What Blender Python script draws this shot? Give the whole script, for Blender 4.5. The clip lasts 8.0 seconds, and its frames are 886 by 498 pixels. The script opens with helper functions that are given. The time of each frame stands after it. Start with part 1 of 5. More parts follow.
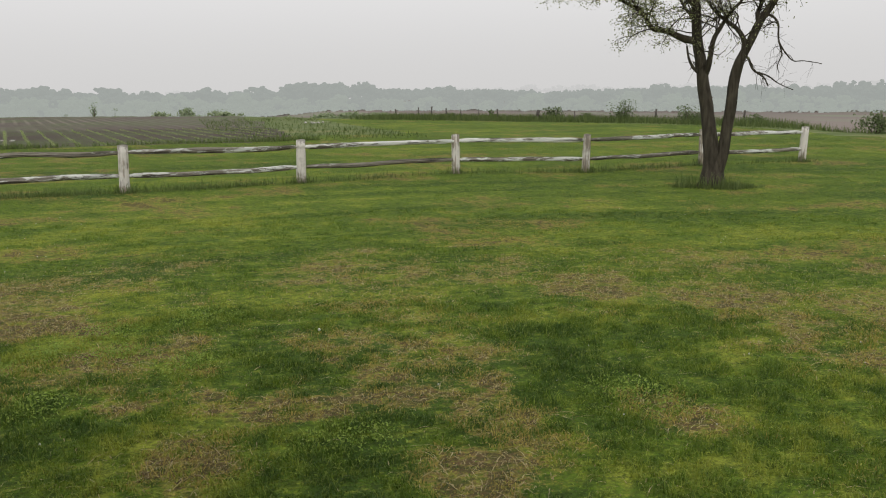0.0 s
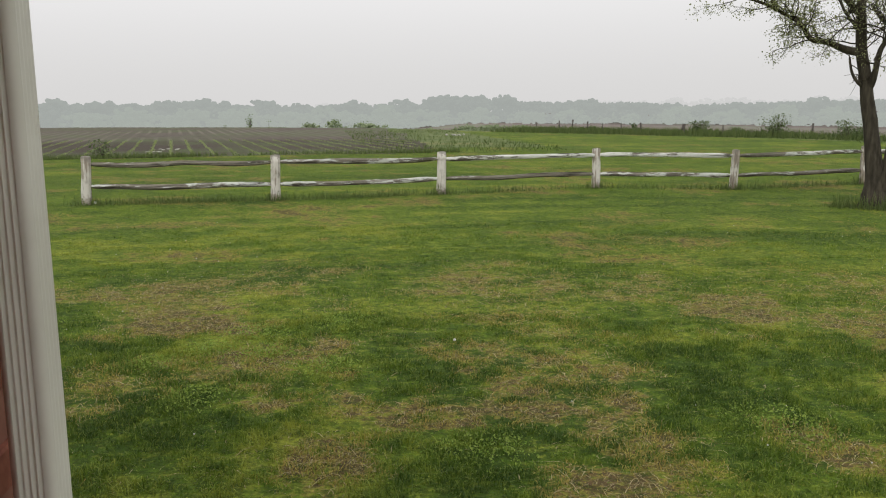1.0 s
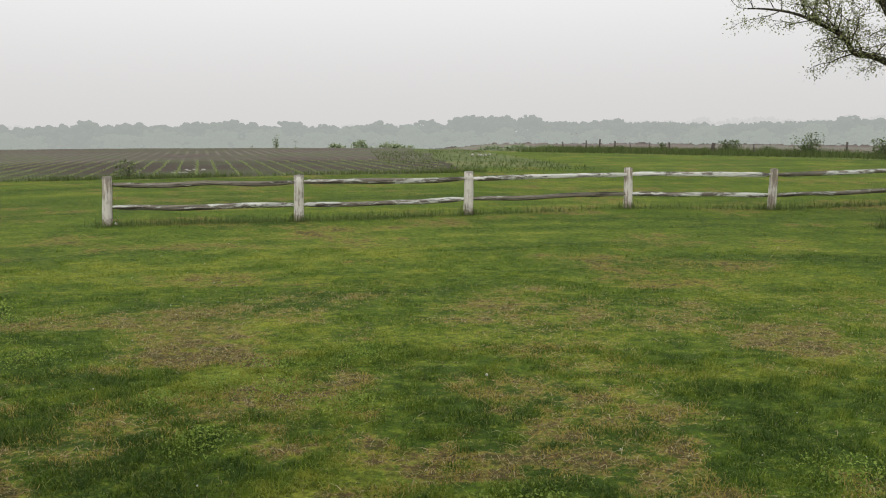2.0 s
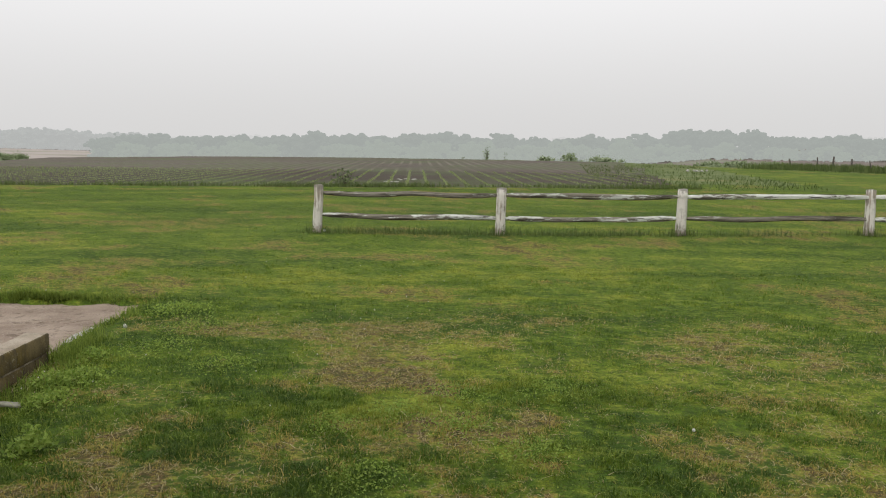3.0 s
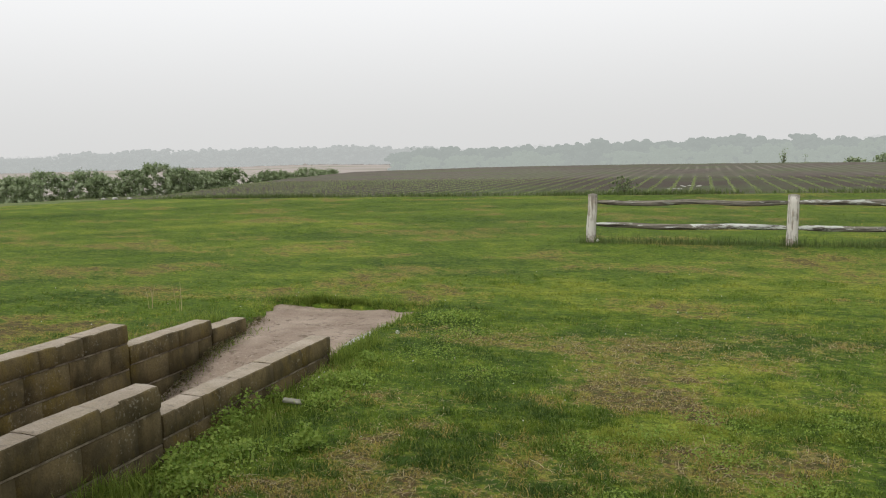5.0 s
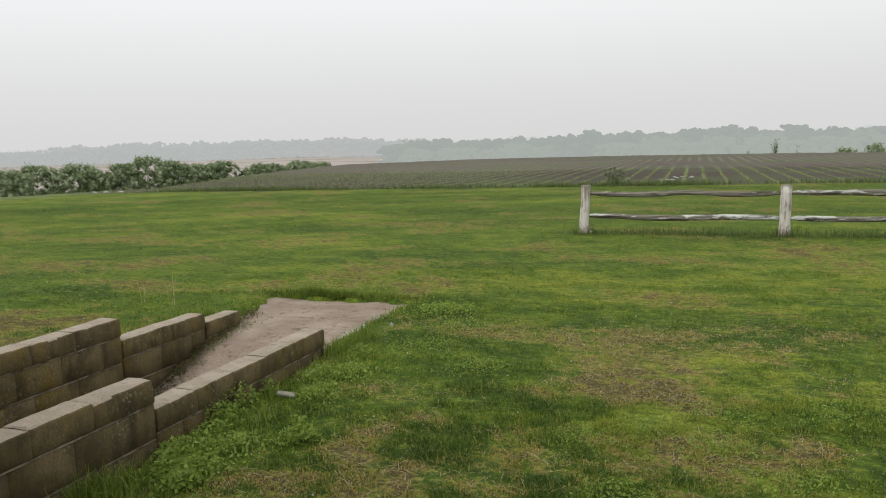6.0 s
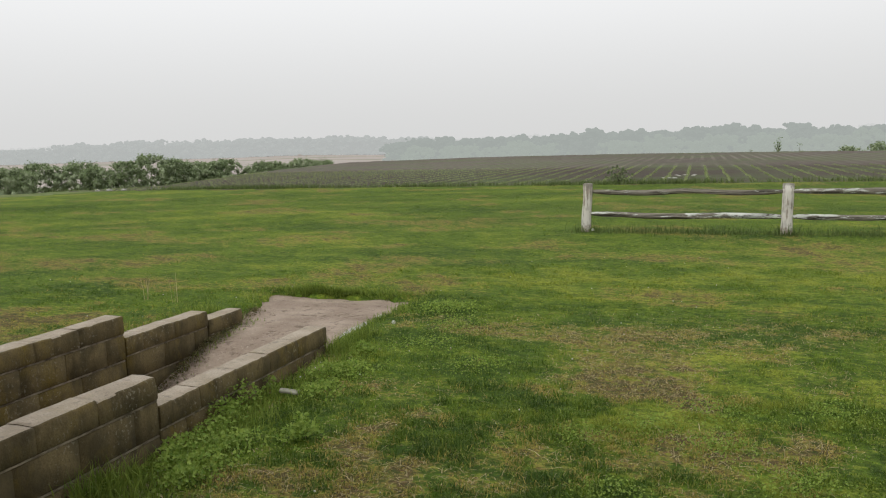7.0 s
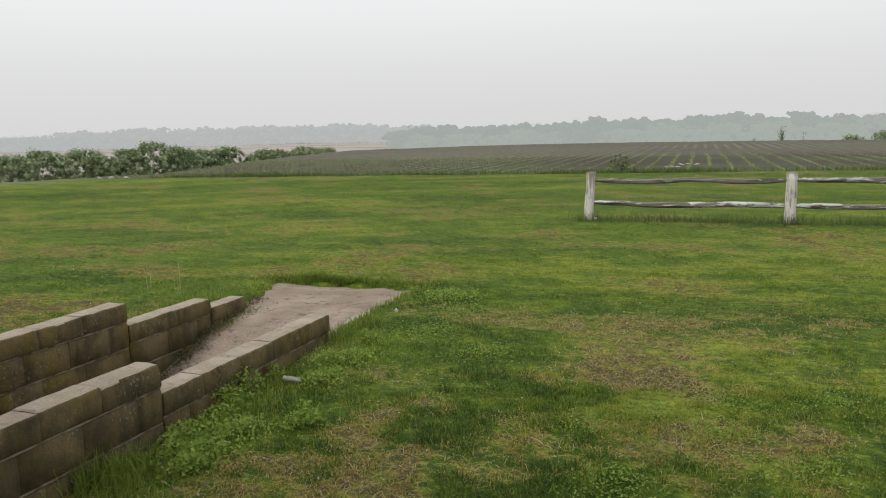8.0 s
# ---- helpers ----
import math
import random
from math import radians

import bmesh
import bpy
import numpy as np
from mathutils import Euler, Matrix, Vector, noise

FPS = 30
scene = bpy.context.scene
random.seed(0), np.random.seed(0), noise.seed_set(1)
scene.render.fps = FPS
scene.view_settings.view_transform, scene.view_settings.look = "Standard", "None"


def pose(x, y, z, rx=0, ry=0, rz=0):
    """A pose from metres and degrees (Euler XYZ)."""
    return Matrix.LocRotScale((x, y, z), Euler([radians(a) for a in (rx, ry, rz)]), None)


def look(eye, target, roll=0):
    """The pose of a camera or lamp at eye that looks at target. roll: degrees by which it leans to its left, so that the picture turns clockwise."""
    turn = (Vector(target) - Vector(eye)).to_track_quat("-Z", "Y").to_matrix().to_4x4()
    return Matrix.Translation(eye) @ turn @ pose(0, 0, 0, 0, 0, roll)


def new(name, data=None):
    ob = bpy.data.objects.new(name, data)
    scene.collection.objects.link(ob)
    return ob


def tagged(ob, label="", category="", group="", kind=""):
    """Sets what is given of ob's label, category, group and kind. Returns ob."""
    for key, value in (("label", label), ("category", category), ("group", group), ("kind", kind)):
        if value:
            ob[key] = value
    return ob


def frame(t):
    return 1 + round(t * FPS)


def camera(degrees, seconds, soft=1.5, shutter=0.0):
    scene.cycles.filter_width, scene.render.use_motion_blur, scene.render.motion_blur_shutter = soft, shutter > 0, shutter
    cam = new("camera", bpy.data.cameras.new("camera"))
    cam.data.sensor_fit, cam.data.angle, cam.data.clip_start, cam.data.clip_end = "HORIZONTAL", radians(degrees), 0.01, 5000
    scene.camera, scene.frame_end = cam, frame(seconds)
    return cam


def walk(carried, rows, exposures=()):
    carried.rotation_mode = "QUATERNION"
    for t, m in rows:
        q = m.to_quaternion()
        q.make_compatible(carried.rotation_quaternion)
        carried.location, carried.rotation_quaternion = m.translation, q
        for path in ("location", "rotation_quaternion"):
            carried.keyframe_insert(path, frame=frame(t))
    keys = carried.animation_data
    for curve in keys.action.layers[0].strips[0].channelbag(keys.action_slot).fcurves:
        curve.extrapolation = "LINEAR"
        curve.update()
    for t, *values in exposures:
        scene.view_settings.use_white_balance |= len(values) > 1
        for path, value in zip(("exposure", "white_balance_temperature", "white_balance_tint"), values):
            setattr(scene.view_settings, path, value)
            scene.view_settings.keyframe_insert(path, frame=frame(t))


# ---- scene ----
cam = camera(57.0, 8.0, soft=1.1)
PATH = [
    (0, (-0.077, -1.046, 1.586), (0.527, 0.825, 1.217), -0.5),
    (0.5, (-0.105, -1.062, 1.589), (0.271, 0.871, 1.239), -0.0),
    (1, (-0.092, -1.069, 1.598), (0.19, 0.882, 1.261), -0.3),
    (1.2, (-0.090, -1.052, 1.594), (0.172, 0.903, 1.263), -0.4),
    (2.3, (-0.027, -0.446, 1.56), (0.143, 1.529, 1.293), -0.5),
    (2.5, (0.003, -0.35, 1.582), (0.051, 1.633, 1.326), -0.1),
    (3, (0.007, -0.107, 1.565), (-0.27, 1.857, 1.308), 0.3),
    (3.5, (0.029, 0.004, 1.572), (-0.555, 1.901, 1.324), 0.2),
    (4, (0.111, 0.046, 1.58), (-0.72, 1.852, 1.362), -0.2),
    (4.5, (0.118, 0.059, 1.582), (-0.809, 1.818, 1.364), -1.2),
    (5, (0.115, 0.069, 1.582), (-0.812, 1.827, 1.352), -1.6),
    (5.2, (0.108, 0.078, 1.584), (-0.816, 1.836, 1.344), -1.6),
    (6.3, (0.102, 0.081, 1.577), (-0.804, 1.846, 1.327), -1.8),
    (6.5, (0.102, 0.072, 1.581), (-0.804, 1.837, 1.331), -1.6),
    (7, (0.115, 0.064, 1.581), (-0.801, 1.824, 1.327), -1.8),
    (7.5, (0.112, 0.063, 1.579), (-0.804, 1.82, 1.308), -1.8),
    (8, (0.107, 0.066, 1.579), (-0.813, 1.82, 1.297), -1.7),
]
walk(cam, [(t, look(eye, target, roll)) for t, eye, target, roll in PATH], exposures=[(0, 0.0, 6550, 10), (1, 0.1, 6550, 10), (2.5, 0.08, 6550, 10), (3.5, 0.12, 6520, 9.5), (4.5, 0.15, 6500, 9), (5.5, 0.12, 6480, 8.5), (8, 0.1, 6480, 8.5)])

# ---- world, sun, exposure ----
scene.view_settings.exposure = 0.0
world = bpy.data.worlds.new("overcast_sky")
scene.world = world
world.use_nodes = True
wn, wl = world.node_tree.nodes, world.node_tree.links
wn.clear()
SUN_EL, SUN_AZ = radians(48), radians(200)
sky = wn.new("ShaderNodeTexSky")
sky.sky_type, sky.sun_disc = "NISHITA", False
sky.sun_elevation, sky.sun_rotation = SUN_EL, SUN_AZ
sky.dust_density = 8.0
grey = wn.new("ShaderNodeHueSaturation")
grey.inputs["Saturation"].default_value = 0.0
cover = wn.new("ShaderNodeMix")
cover.data_type = "RGBA"
cover.inputs[0].default_value = 0.9
SKY_K = 0.1
# an overcast dome: brighter towards the zenith
coord = wn.new("ShaderNodeTexCoord")
split = wn.new("ShaderNodeSeparateXYZ")
rise = wn.new("ShaderNodeMapRange")
rise.interpolation_type = "SMOOTHSTEP"
for k, v in zip((1, 2, 3, 4), (-0.02, 0.30, 0.0, 1.0)):
    rise.inputs[k].default_value = v
dome = wn.new("ShaderNodeMix")
dome.data_type = "RGBA"
dome.inputs[6].default_value = (7.05, 7.0, 6.97, 1)
dome.inputs[7].default_value = (10.0, 10.0, 10.2, 1)
wl.new(coord.outputs["Generated"], split.inputs[0])
wl.new(split.outputs[2], rise.inputs[0])
wl.new(rise.outputs[0], dome.inputs[0])
wl.new(dome.outputs[2], cover.inputs[7])
back = wn.new("ShaderNodeBackground")
back.inputs["Strength"].default_value = SKY_K
wout = wn.new("ShaderNodeOutputWorld")
wl.new(sky.outputs[0], grey.inputs["Color"])
wl.new(grey.outputs[0], cover.inputs[6])
wl.new(cover.outputs[2], back.inputs["Color"])
wl.new(back.outputs[0], wout.inputs[0])
sun = new("sun", bpy.data.lights.new("sun", "SUN"))
sun.data.energy, sun.data.angle, sun.data.color = 1.0, radians(25), (1.0, 0.97, 0.92)
sun.matrix_world = look((0, 0, 0), (-math.sin(SUN_AZ) * math.cos(SUN_EL), -math.cos(SUN_AZ) * math.cos(SUN_EL), -math.sin(SUN_EL)))


# ---- materials ----
class Mat:
    """A small builder of node materials."""

    def __init__(self, name, rough=0.9, spec=0.2):
        self.m = bpy.data.materials.new(name)
        self.m.use_nodes = True
        self.t = self.m.node_tree
        self.bsdf = self.t.nodes["Principled BSDF"]
        self.bsdf.inputs["Roughness"].default_value = rough
        self.bsdf.inputs["Specular IOR Level"].default_value = spec

    def node(self, kind, **values):
        n = self.t.nodes.new(kind)
        for k, v in values.items():
            setattr(n, k, v)
        return n

    def put(self, value, socket):
        if isinstance(value, bpy.types.NodeSocket):
            self.t.links.new(value, socket)
        elif isinstance(value, tuple) and socket.type == "RGBA":
            socket.default_value = (*value[:3], 1)
        else:
            socket.default_value = value

    def position(self, scale=(1, 1, 1), turn=0.0, local=False):
        out = self.node("ShaderNodeTexCoord").outputs["Object"] if local else self.node("ShaderNodeNewGeometry").outputs["Position"]
        mp = self.node("ShaderNodeMapping")
        self.put(out, mp.inputs[0])
        mp.inputs["Scale"].default_value = scale
        mp.inputs["Rotation"].default_value = (0, 0, turn)
        return mp.outputs[0]

    def noise(self, scale, detail=4, at=None, rough=0.55):
        n = self.node("ShaderNodeTexNoise")
        n.inputs["Scale"].default_value = scale
        n.inputs["Detail"].default_value = detail
        n.inputs["Roughness"].default_value = rough
        self.put(at if at is not None else self.position(), n.inputs["Vector"])
        return n.outputs[0]

    def ramp(self, value, lo, hi, a=0.0, b=1.0):
        n = self.node("ShaderNodeMapRange")
        self.put(value, n.inputs[0])
        for k, v in zip((1, 2, 3, 4), (lo, hi, a, b)):
            n.inputs[k].default_value = v
        return n.outputs[0]

    def mix(self, f, a, b, blend="MIX"):
        n = self.node("ShaderNodeMix", data_type="RGBA", blend_type=blend)
        self.put(f, n.inputs[0]), self.put(a, n.inputs[6]), self.put(b, n.inputs[7])
        return n.outputs[2]

    def math(self, op, a, b=0.0):
        n = self.node("ShaderNodeMath", operation=op)
        self.put(a, n.inputs[0]), self.put(b, n.inputs[1])
        return n.outputs[0]

    def attr(self, name):
        return self.node("ShaderNodeAttribute", attribute_name=name).outputs["Fac"]

    def island(self):
        return self.node("ShaderNodeNewGeometry").outputs["Random Per Island"]

    def random(self):
        return self.node("ShaderNodeObjectInfo").outputs["Random"]

    def bump(self, height, strength=0.4, distance=0.01):
        n = self.node("ShaderNodeBump")
        n.inputs["Strength"].default_value, n.inputs["Distance"].default_value = strength, distance
        self.put(height, n.inputs["Height"])
        self.t.links.new(n.outputs[0], self.bsdf.inputs["Normal"])

    def colour(self, c):
        self.put(c, self.bsdf.inputs["Base Color"])
        return self

    def translucent(self, c, f):
        """Lets light through thin leaves."""
        t = self.node("ShaderNodeBsdfTranslucent")
        mix = self.node("ShaderNodeMixShader")
        self.put(c, t.inputs["Color"])
        mix.inputs[0].default_value = f
        self.t.links.new(self.bsdf.outputs[0], mix.inputs[1])
        self.t.links.new(t.outputs[0], mix.inputs[2])
        out = next(n for n in self.t.nodes if n.type == "OUTPUT_MATERIAL")
        self.t.links.new(mix.outputs[0], out.inputs["Surface"])

    def rough(self, r):
        self.put(r, self.bsdf.inputs["Roughness"])
        return self


GREEN_DARK, GREEN, LIME, STRAW, EARTH = (0.052, 0.103, 0.013), (0.122, 0.194, 0.018), (0.285, 0.322, 0.042), (0.42, 0.325, 0.090), (0.140, 0.092, 0.046)


def lawn_colour(m, fine):
    """Green to lime by tone, then straw and bare earth by dryness."""
    c = m.mix(m.ramp(m.attr("tone"), 0.0, 0.5), GREEN_DARK, GREEN)
    c = m.mix(m.ramp(m.attr("tone"), 0.5, 1.0), c, LIME)
    dry = m.math("ADD", m.attr("dry"), m.ramp(fine, 0, 1, -0.5, 0.5))
    return c, dry


def make_lawn_soil():
    m = Mat("lawn_turf", 0.95, 0.1)
    fine = m.ramp(m.noise(22, 5, rough=0.75), 0.3, 0.7)
    c, dry = lawn_colour(m, fine)
    c = m.mix(m.ramp(dry, 0.35, 0.7), c, STRAW)
    c = m.mix(m.ramp(dry, 0.55, 0.85), c, EARTH)
    streak = m.noise(2.4, 4, m.position((0.6, 2.6, 1), radians(6)), 0.75)
    c = m.mix(m.ramp(streak, 0.54, 0.70, 0, 0.75), c, (0.27, 0.31, 0.042))
    c = m.mix(m.ramp(streak, 0.48, 0.30, 0, 0.6), c, (0.050, 0.092, 0.012))
    c = m.mix(m.ramp(m.noise(7, 4, m.position((1, 1.8, 1)), 0.7), 0.52, 0.35, 0, 0.55), c, (0.045, 0.075, 0.014))
    c = m.mix(m.ramp(m.noise(45, 3), 0.38, 0.62, 0, 0.55), c, (0.034, 0.044, 0.013))
    tuft = m.noise(13, 3, m.position((1, 1.2, 1)), 0.7)
    c = m.mix(m.ramp(tuft, 0.57, 0.67, 0, 0.55), c, (0.27, 0.30, 0.042))
    c = m.mix(m.ramp(tuft, 0.47, 0.36, 0, 0.7), c, (0.034, 0.062, 0.010))
    m.colour(c)
    m.bump(m.noise(60, 4), 0.8, 0.03)
    return m.m


def make_blade():
    m = Mat("grass_blade", 0.65, 0.25)
    r = m.island()
    c, dry = lawn_colour(m, r)
    c = m.mix(m.ramp(dry, 0.5, 0.62), c, STRAW)
    shade = m.node("ShaderNodeTexWhiteNoise", noise_dimensions="1D")
    m.put(r, shade.inputs["W"])
    c = m.mix(m.ramp(shade.outputs[0], 0.0, 0.5, 0.45, 0.0), c, (0.030, 0.055, 0.010))
    c = m.mix(m.ramp(shade.outputs[0], 0.72, 1.0, 0.0, 0.6), c, (0.36, 0.42, 0.085))
    m.colour(c)
    m.translucent(c, 0.35)
    return m.m


def make_soil():
    m = Mat("tilled_soil", 0.95, 0.15)
    c = m.mix(m.ramp(m.noise(0.05, 4), 0.35, 0.65), (0.054, 0.042, 0.032), (0.076, 0.061, 0.048))
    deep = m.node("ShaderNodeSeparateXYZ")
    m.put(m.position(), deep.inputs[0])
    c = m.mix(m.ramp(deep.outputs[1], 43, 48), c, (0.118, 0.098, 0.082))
    c = m.mix(m.ramp(m.noise(1.2, 5), 0.4, 0.7, 0, 0.7), c, (0.050, 0.040, 0.030))
    rows = m.node("ShaderNodeTexWave", wave_type="BANDS", bands_direction="X")
    m.put(m.position((1, 1, 1), radians(-10)), rows.inputs["Vector"])
    rows.inputs["Scale"].default_value = 0.42
    rows.inputs["Distortion"].default_value = 0.6
    rows.inputs["Detail Scale"].default_value = 0.3
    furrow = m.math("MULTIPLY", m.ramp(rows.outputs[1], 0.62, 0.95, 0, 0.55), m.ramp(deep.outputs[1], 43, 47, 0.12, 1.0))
    furrow = m.math("MULTIPLY", furrow, m.ramp(m.noise(0.06, 3), 0.40, 0.56))
    c = m.mix(furrow, c, (0.24, 0.21, 0.175))
    weeds = m.math("MULTIPLY", m.ramp(m.noise(0.12, 5), 0.42, 0.6), m.ramp(m.noise(1.5, 3, m.position((0.5, 1.5, 1))), 0.35, 0.6))
    c = m.mix(m.math("MULTIPLY", weeds, 0.75), c, (0.085, 0.125, 0.04))
    m.colour(c)
    m.bump(m.noise(3, 5), 0.7, 0.1)
    return m.m


def make_valley():
    m = Mat("valley_fields", 0.95, 0.1)
    n = m.noise(0.012, 3, m.position((1, 0.35, 1), radians(20)))
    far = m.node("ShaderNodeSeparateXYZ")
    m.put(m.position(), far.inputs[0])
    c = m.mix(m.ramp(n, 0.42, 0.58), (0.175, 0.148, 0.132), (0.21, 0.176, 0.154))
    # Mist put into the base colour: fields pale towards the west.
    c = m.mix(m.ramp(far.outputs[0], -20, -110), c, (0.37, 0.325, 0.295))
    c = m.mix(m.ramp(m.noise(0.03, 4, m.position((1, 0.4, 1))), 0.52, 0.62, 0, 0.6), c, (0.20, 0.225, 0.155))
    m.colour(c)
    return m.m


def make_rough_grass():
    m = Mat("weedy_verge", 0.95, 0.1)
    c = m.mix(m.ramp(m.noise(0.5, 5), 0.35, 0.65), (0.088, 0.120, 0.042), (0.15, 0.178, 0.072))
    c = m.mix(m.ramp(m.noise(0.15, 4), 0.55, 0.7), c, (0.21, 0.20, 0.09))
    m.colour(c)
    m.bump(m.noise(6, 4), 0.8, 0.1)
    return m.m


def make_dirt():
    m = Mat("bare_dirt", 0.95, 0.15)
    c = m.mix(m.ramp(m.noise(2.5, 5), 0.35, 0.7), (0.24, 0.185, 0.142), (0.37, 0.30, 0.235))
    c = m.mix(m.ramp(m.noise(11, 4, rough=0.7), 0.56, 0.66, 0, 0.8), c, (0.14, 0.105, 0.078))
    c = m.mix(m.ramp(m.noise(38, 3), 0.6, 0.7, 0, 0.7), c, (0.42, 0.36, 0.30))
    m.colour(c)
    m.bump(m.noise(16, 5), 1.0, 0.05)
    return m.m


def make_block(name, base, stain, lichen):
    """Old concrete: damp stains running down, ochre growth, pale lichen spots, pitted grain."""
    m = Mat(name, 0.92, 0.2)
    r = m.random()
    c = m.mix(m.ramp(r, 0, 1), base, tuple(v * 0.92 for v in base))
    c = m.mix(m.ramp(m.noise(5, 5), 0.42, 0.66, 0, 0.85), c, stain)
    c = m.mix(m.ramp(m.noise(6, 4, m.position((1, 1, 0.15)), 0.7), 0.48, 0.64, 0, 0.65), c, stain)
    c = m.mix(m.ramp(m.noise(3.2, 5, m.position((1, 1, 0.6)), 0.7), 0.50, 0.68, 0, 0.7), c, lichen)
    spots = m.math("MULTIPLY", m.ramp(m.noise(48, 3, rough=0.6), 0.58, 0.66), m.ramp(m.noise(3.5, 3), 0.46, 0.62))
    c = m.mix(m.math("MULTIPLY", spots, 0.55), c, (0.28, 0.26, 0.20))
    c = m.mix(m.ramp(m.noise(110, 3), 0.45, 0.75, 0, 0.5), c, tuple(v * 0.35 for v in base))
    c = m.mix(m.ramp(m.noise(18, 4, rough=0.7), 0.58, 0.66, 0, 0.45), c, tuple(v * 0.3 for v in base))
    m.colour(c)
    m.bump(m.noise(70, 5), 0.6, 0.008)
    return m.m


def make_white_wood(name, paint, wood, cover):
    m = Mat(name, 0.85, 0.2)
    g = m.noise(4, 6, m.position((5, 5, 0.5), local=True), 0.65)
    c = m.mix(m.ramp(m.noise(30, 4, m.position((1, 1, 0.12), local=True)), 0.4, 0.7, 0, 0.7), wood, tuple(v * 0.35 for v in wood))
    worn = m.math("ADD", g, m.ramp(m.noise(2.2, 3, m.position((1, 1, 0.8))), 0.3, 0.7, -0.16, 0.16))
    f = m.ramp(m.math("ADD", worn, m.ramp(m.random(), 0, 1, -0.06, 0.06)), cover - 0.05, cover + 0.05)
    c = m.mix(f, c, paint)
    c = m.mix(m.ramp(m.noise(9, 4), 0.52, 0.72, 0, 0.45), c, (0.16, 0.145, 0.11))
    # weathered end grain and splash from the soil
    up = m.node("ShaderNodeSeparateXYZ")
    m.put(m.position(local=True), up.inputs[0])
    edge = m.math("ADD", up.outputs[2], m.ramp(m.noise(14, 3), 0.3, 0.7, -0.07, 0.07))
    c = m.mix(m.ramp(m.noise(7, 4, m.position((3, 3, 0.25), local=True), 0.7), 0.45, 0.36, 0, 0.6), c, (0.12, 0.10, 0.08))
    c = m.mix(m.ramp(edge, 0.75, 0.79, 0, 0.75), c, (0.17, 0.155, 0.13))
    c = m.mix(m.ramp(edge, 0.16, 0.05, 0, 0.7), c, (0.17, 0.12, 0.08))
    m.colour(c)
    m.bump(g, 0.7, 0.012)
    return m.m


def make_rail(name, paint, cover):
    """Split wood, silvered and cracked along its grain, with flakes of old paint."""
    m = Mat(name, 0.85, 0.2)
    g = m.noise(3.0, 6, m.position((0.45, 9, 9), local=True), 0.75)
    c = m.mix(m.ramp(g, 0.38, 0.58), (0.052, 0.045, 0.036), (0.25, 0.225, 0.185))
    c = m.mix(m.ramp(m.noise(3.0, 4, m.position((0.5, 26, 26), local=True), 0.7), 0.46, 0.36, 0, 0.8), c, (0.03, 0.026, 0.02))
    flakes = m.math("ADD", m.noise(0.9, 3, m.position((1, 6, 6))), m.ramp(m.noise(5, 5, m.position((1, 5, 5), local=True), 0.75), 0.3, 0.7, -0.22, 0.22))
    f = m.ramp(flakes, cover - 0.03, cover + 0.03)
    f = m.math("MULTIPLY", f, m.ramp(g, 0.36, 0.44))
    c = m.mix(f, c, paint)
    c = m.mix(m.ramp(m.noise(2.2, 5, m.position((0.6, 13, 13), local=True), 0.75), 0.46, 0.38, 0, 0.85), c, (0.035, 0.03, 0.024))
    m.colour(c)
    m.bump(g, 0.9, 0.02)
    return m.m


def make_plain(name, a, b, scale=8.0, rough=0.9, spec=0.2, bump=0.0, stretch=(1, 1, 1)):
    m = Mat(name, rough, spec)
    n = m.noise(scale, 5, m.position(stretch))
    m.colour(m.mix(m.ramp(n, 0.35, 0.68), a, b))
    if bump:
        m.bump(n, 0.7, bump)
    return m.m


def make_leaf(name, a, b, rough=0.6, through_light=0.4):
    m = Mat(name, rough, 0.25)
    c = m.mix(m.ramp(m.island(), 0, 1), a, b)
    m.colour(c)
    m.translucent(c, through_light)
    return m.m


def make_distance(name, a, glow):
    """Far woods: a plain backdrop, the mist's pale light put into its emission."""
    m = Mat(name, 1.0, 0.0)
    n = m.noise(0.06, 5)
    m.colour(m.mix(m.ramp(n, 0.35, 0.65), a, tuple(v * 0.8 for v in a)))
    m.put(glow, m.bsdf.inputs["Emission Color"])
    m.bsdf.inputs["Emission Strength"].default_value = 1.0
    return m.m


LAWN, BLADE, SOIL, VALLEY, VERGE, DIRT = make_lawn_soil(), make_blade(), make_soil(), make_valley(), make_rough_grass(), make_dirt()
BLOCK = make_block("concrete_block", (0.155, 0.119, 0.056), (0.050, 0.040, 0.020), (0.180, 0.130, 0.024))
# Cap tops: light from above put into a paler tone than the stained sides.
CAP_TOP = make_block("cap_stone", (0.42, 0.36, 0.285), (0.30, 0.25, 0.185), (0.34, 0.29, 0.19))
MORTAR = make_plain("mortar", (0.060, 0.046, 0.028), (0.27, 0.225, 0.16), 11)
POST = make_white_wood("flaking_white_post", (0.60, 0.57, 0.52), (0.36, 0.31, 0.25), 0.46)
RAIL_BARE = make_rail("bare_grey_rail", (0.52, 0.53, 0.49), 0.64)
RAIL_WORN = make_rail("worn_painted_rail", (0.58, 0.59, 0.55), 0.53)
RAIL_WHITE = make_rail("white_painted_rail", (0.64, 0.64, 0.60), 0.42)
BARK = make_plain("tree_bark", (0.028, 0.024, 0.017), (0.078, 0.067, 0.048), 6, bump=0.05, stretch=(3, 3, 0.6))
LEAF = make_leaf("spring_leaf", (0.20, 0.23, 0.09), (0.36, 0.38, 0.19), through_light=0.6)


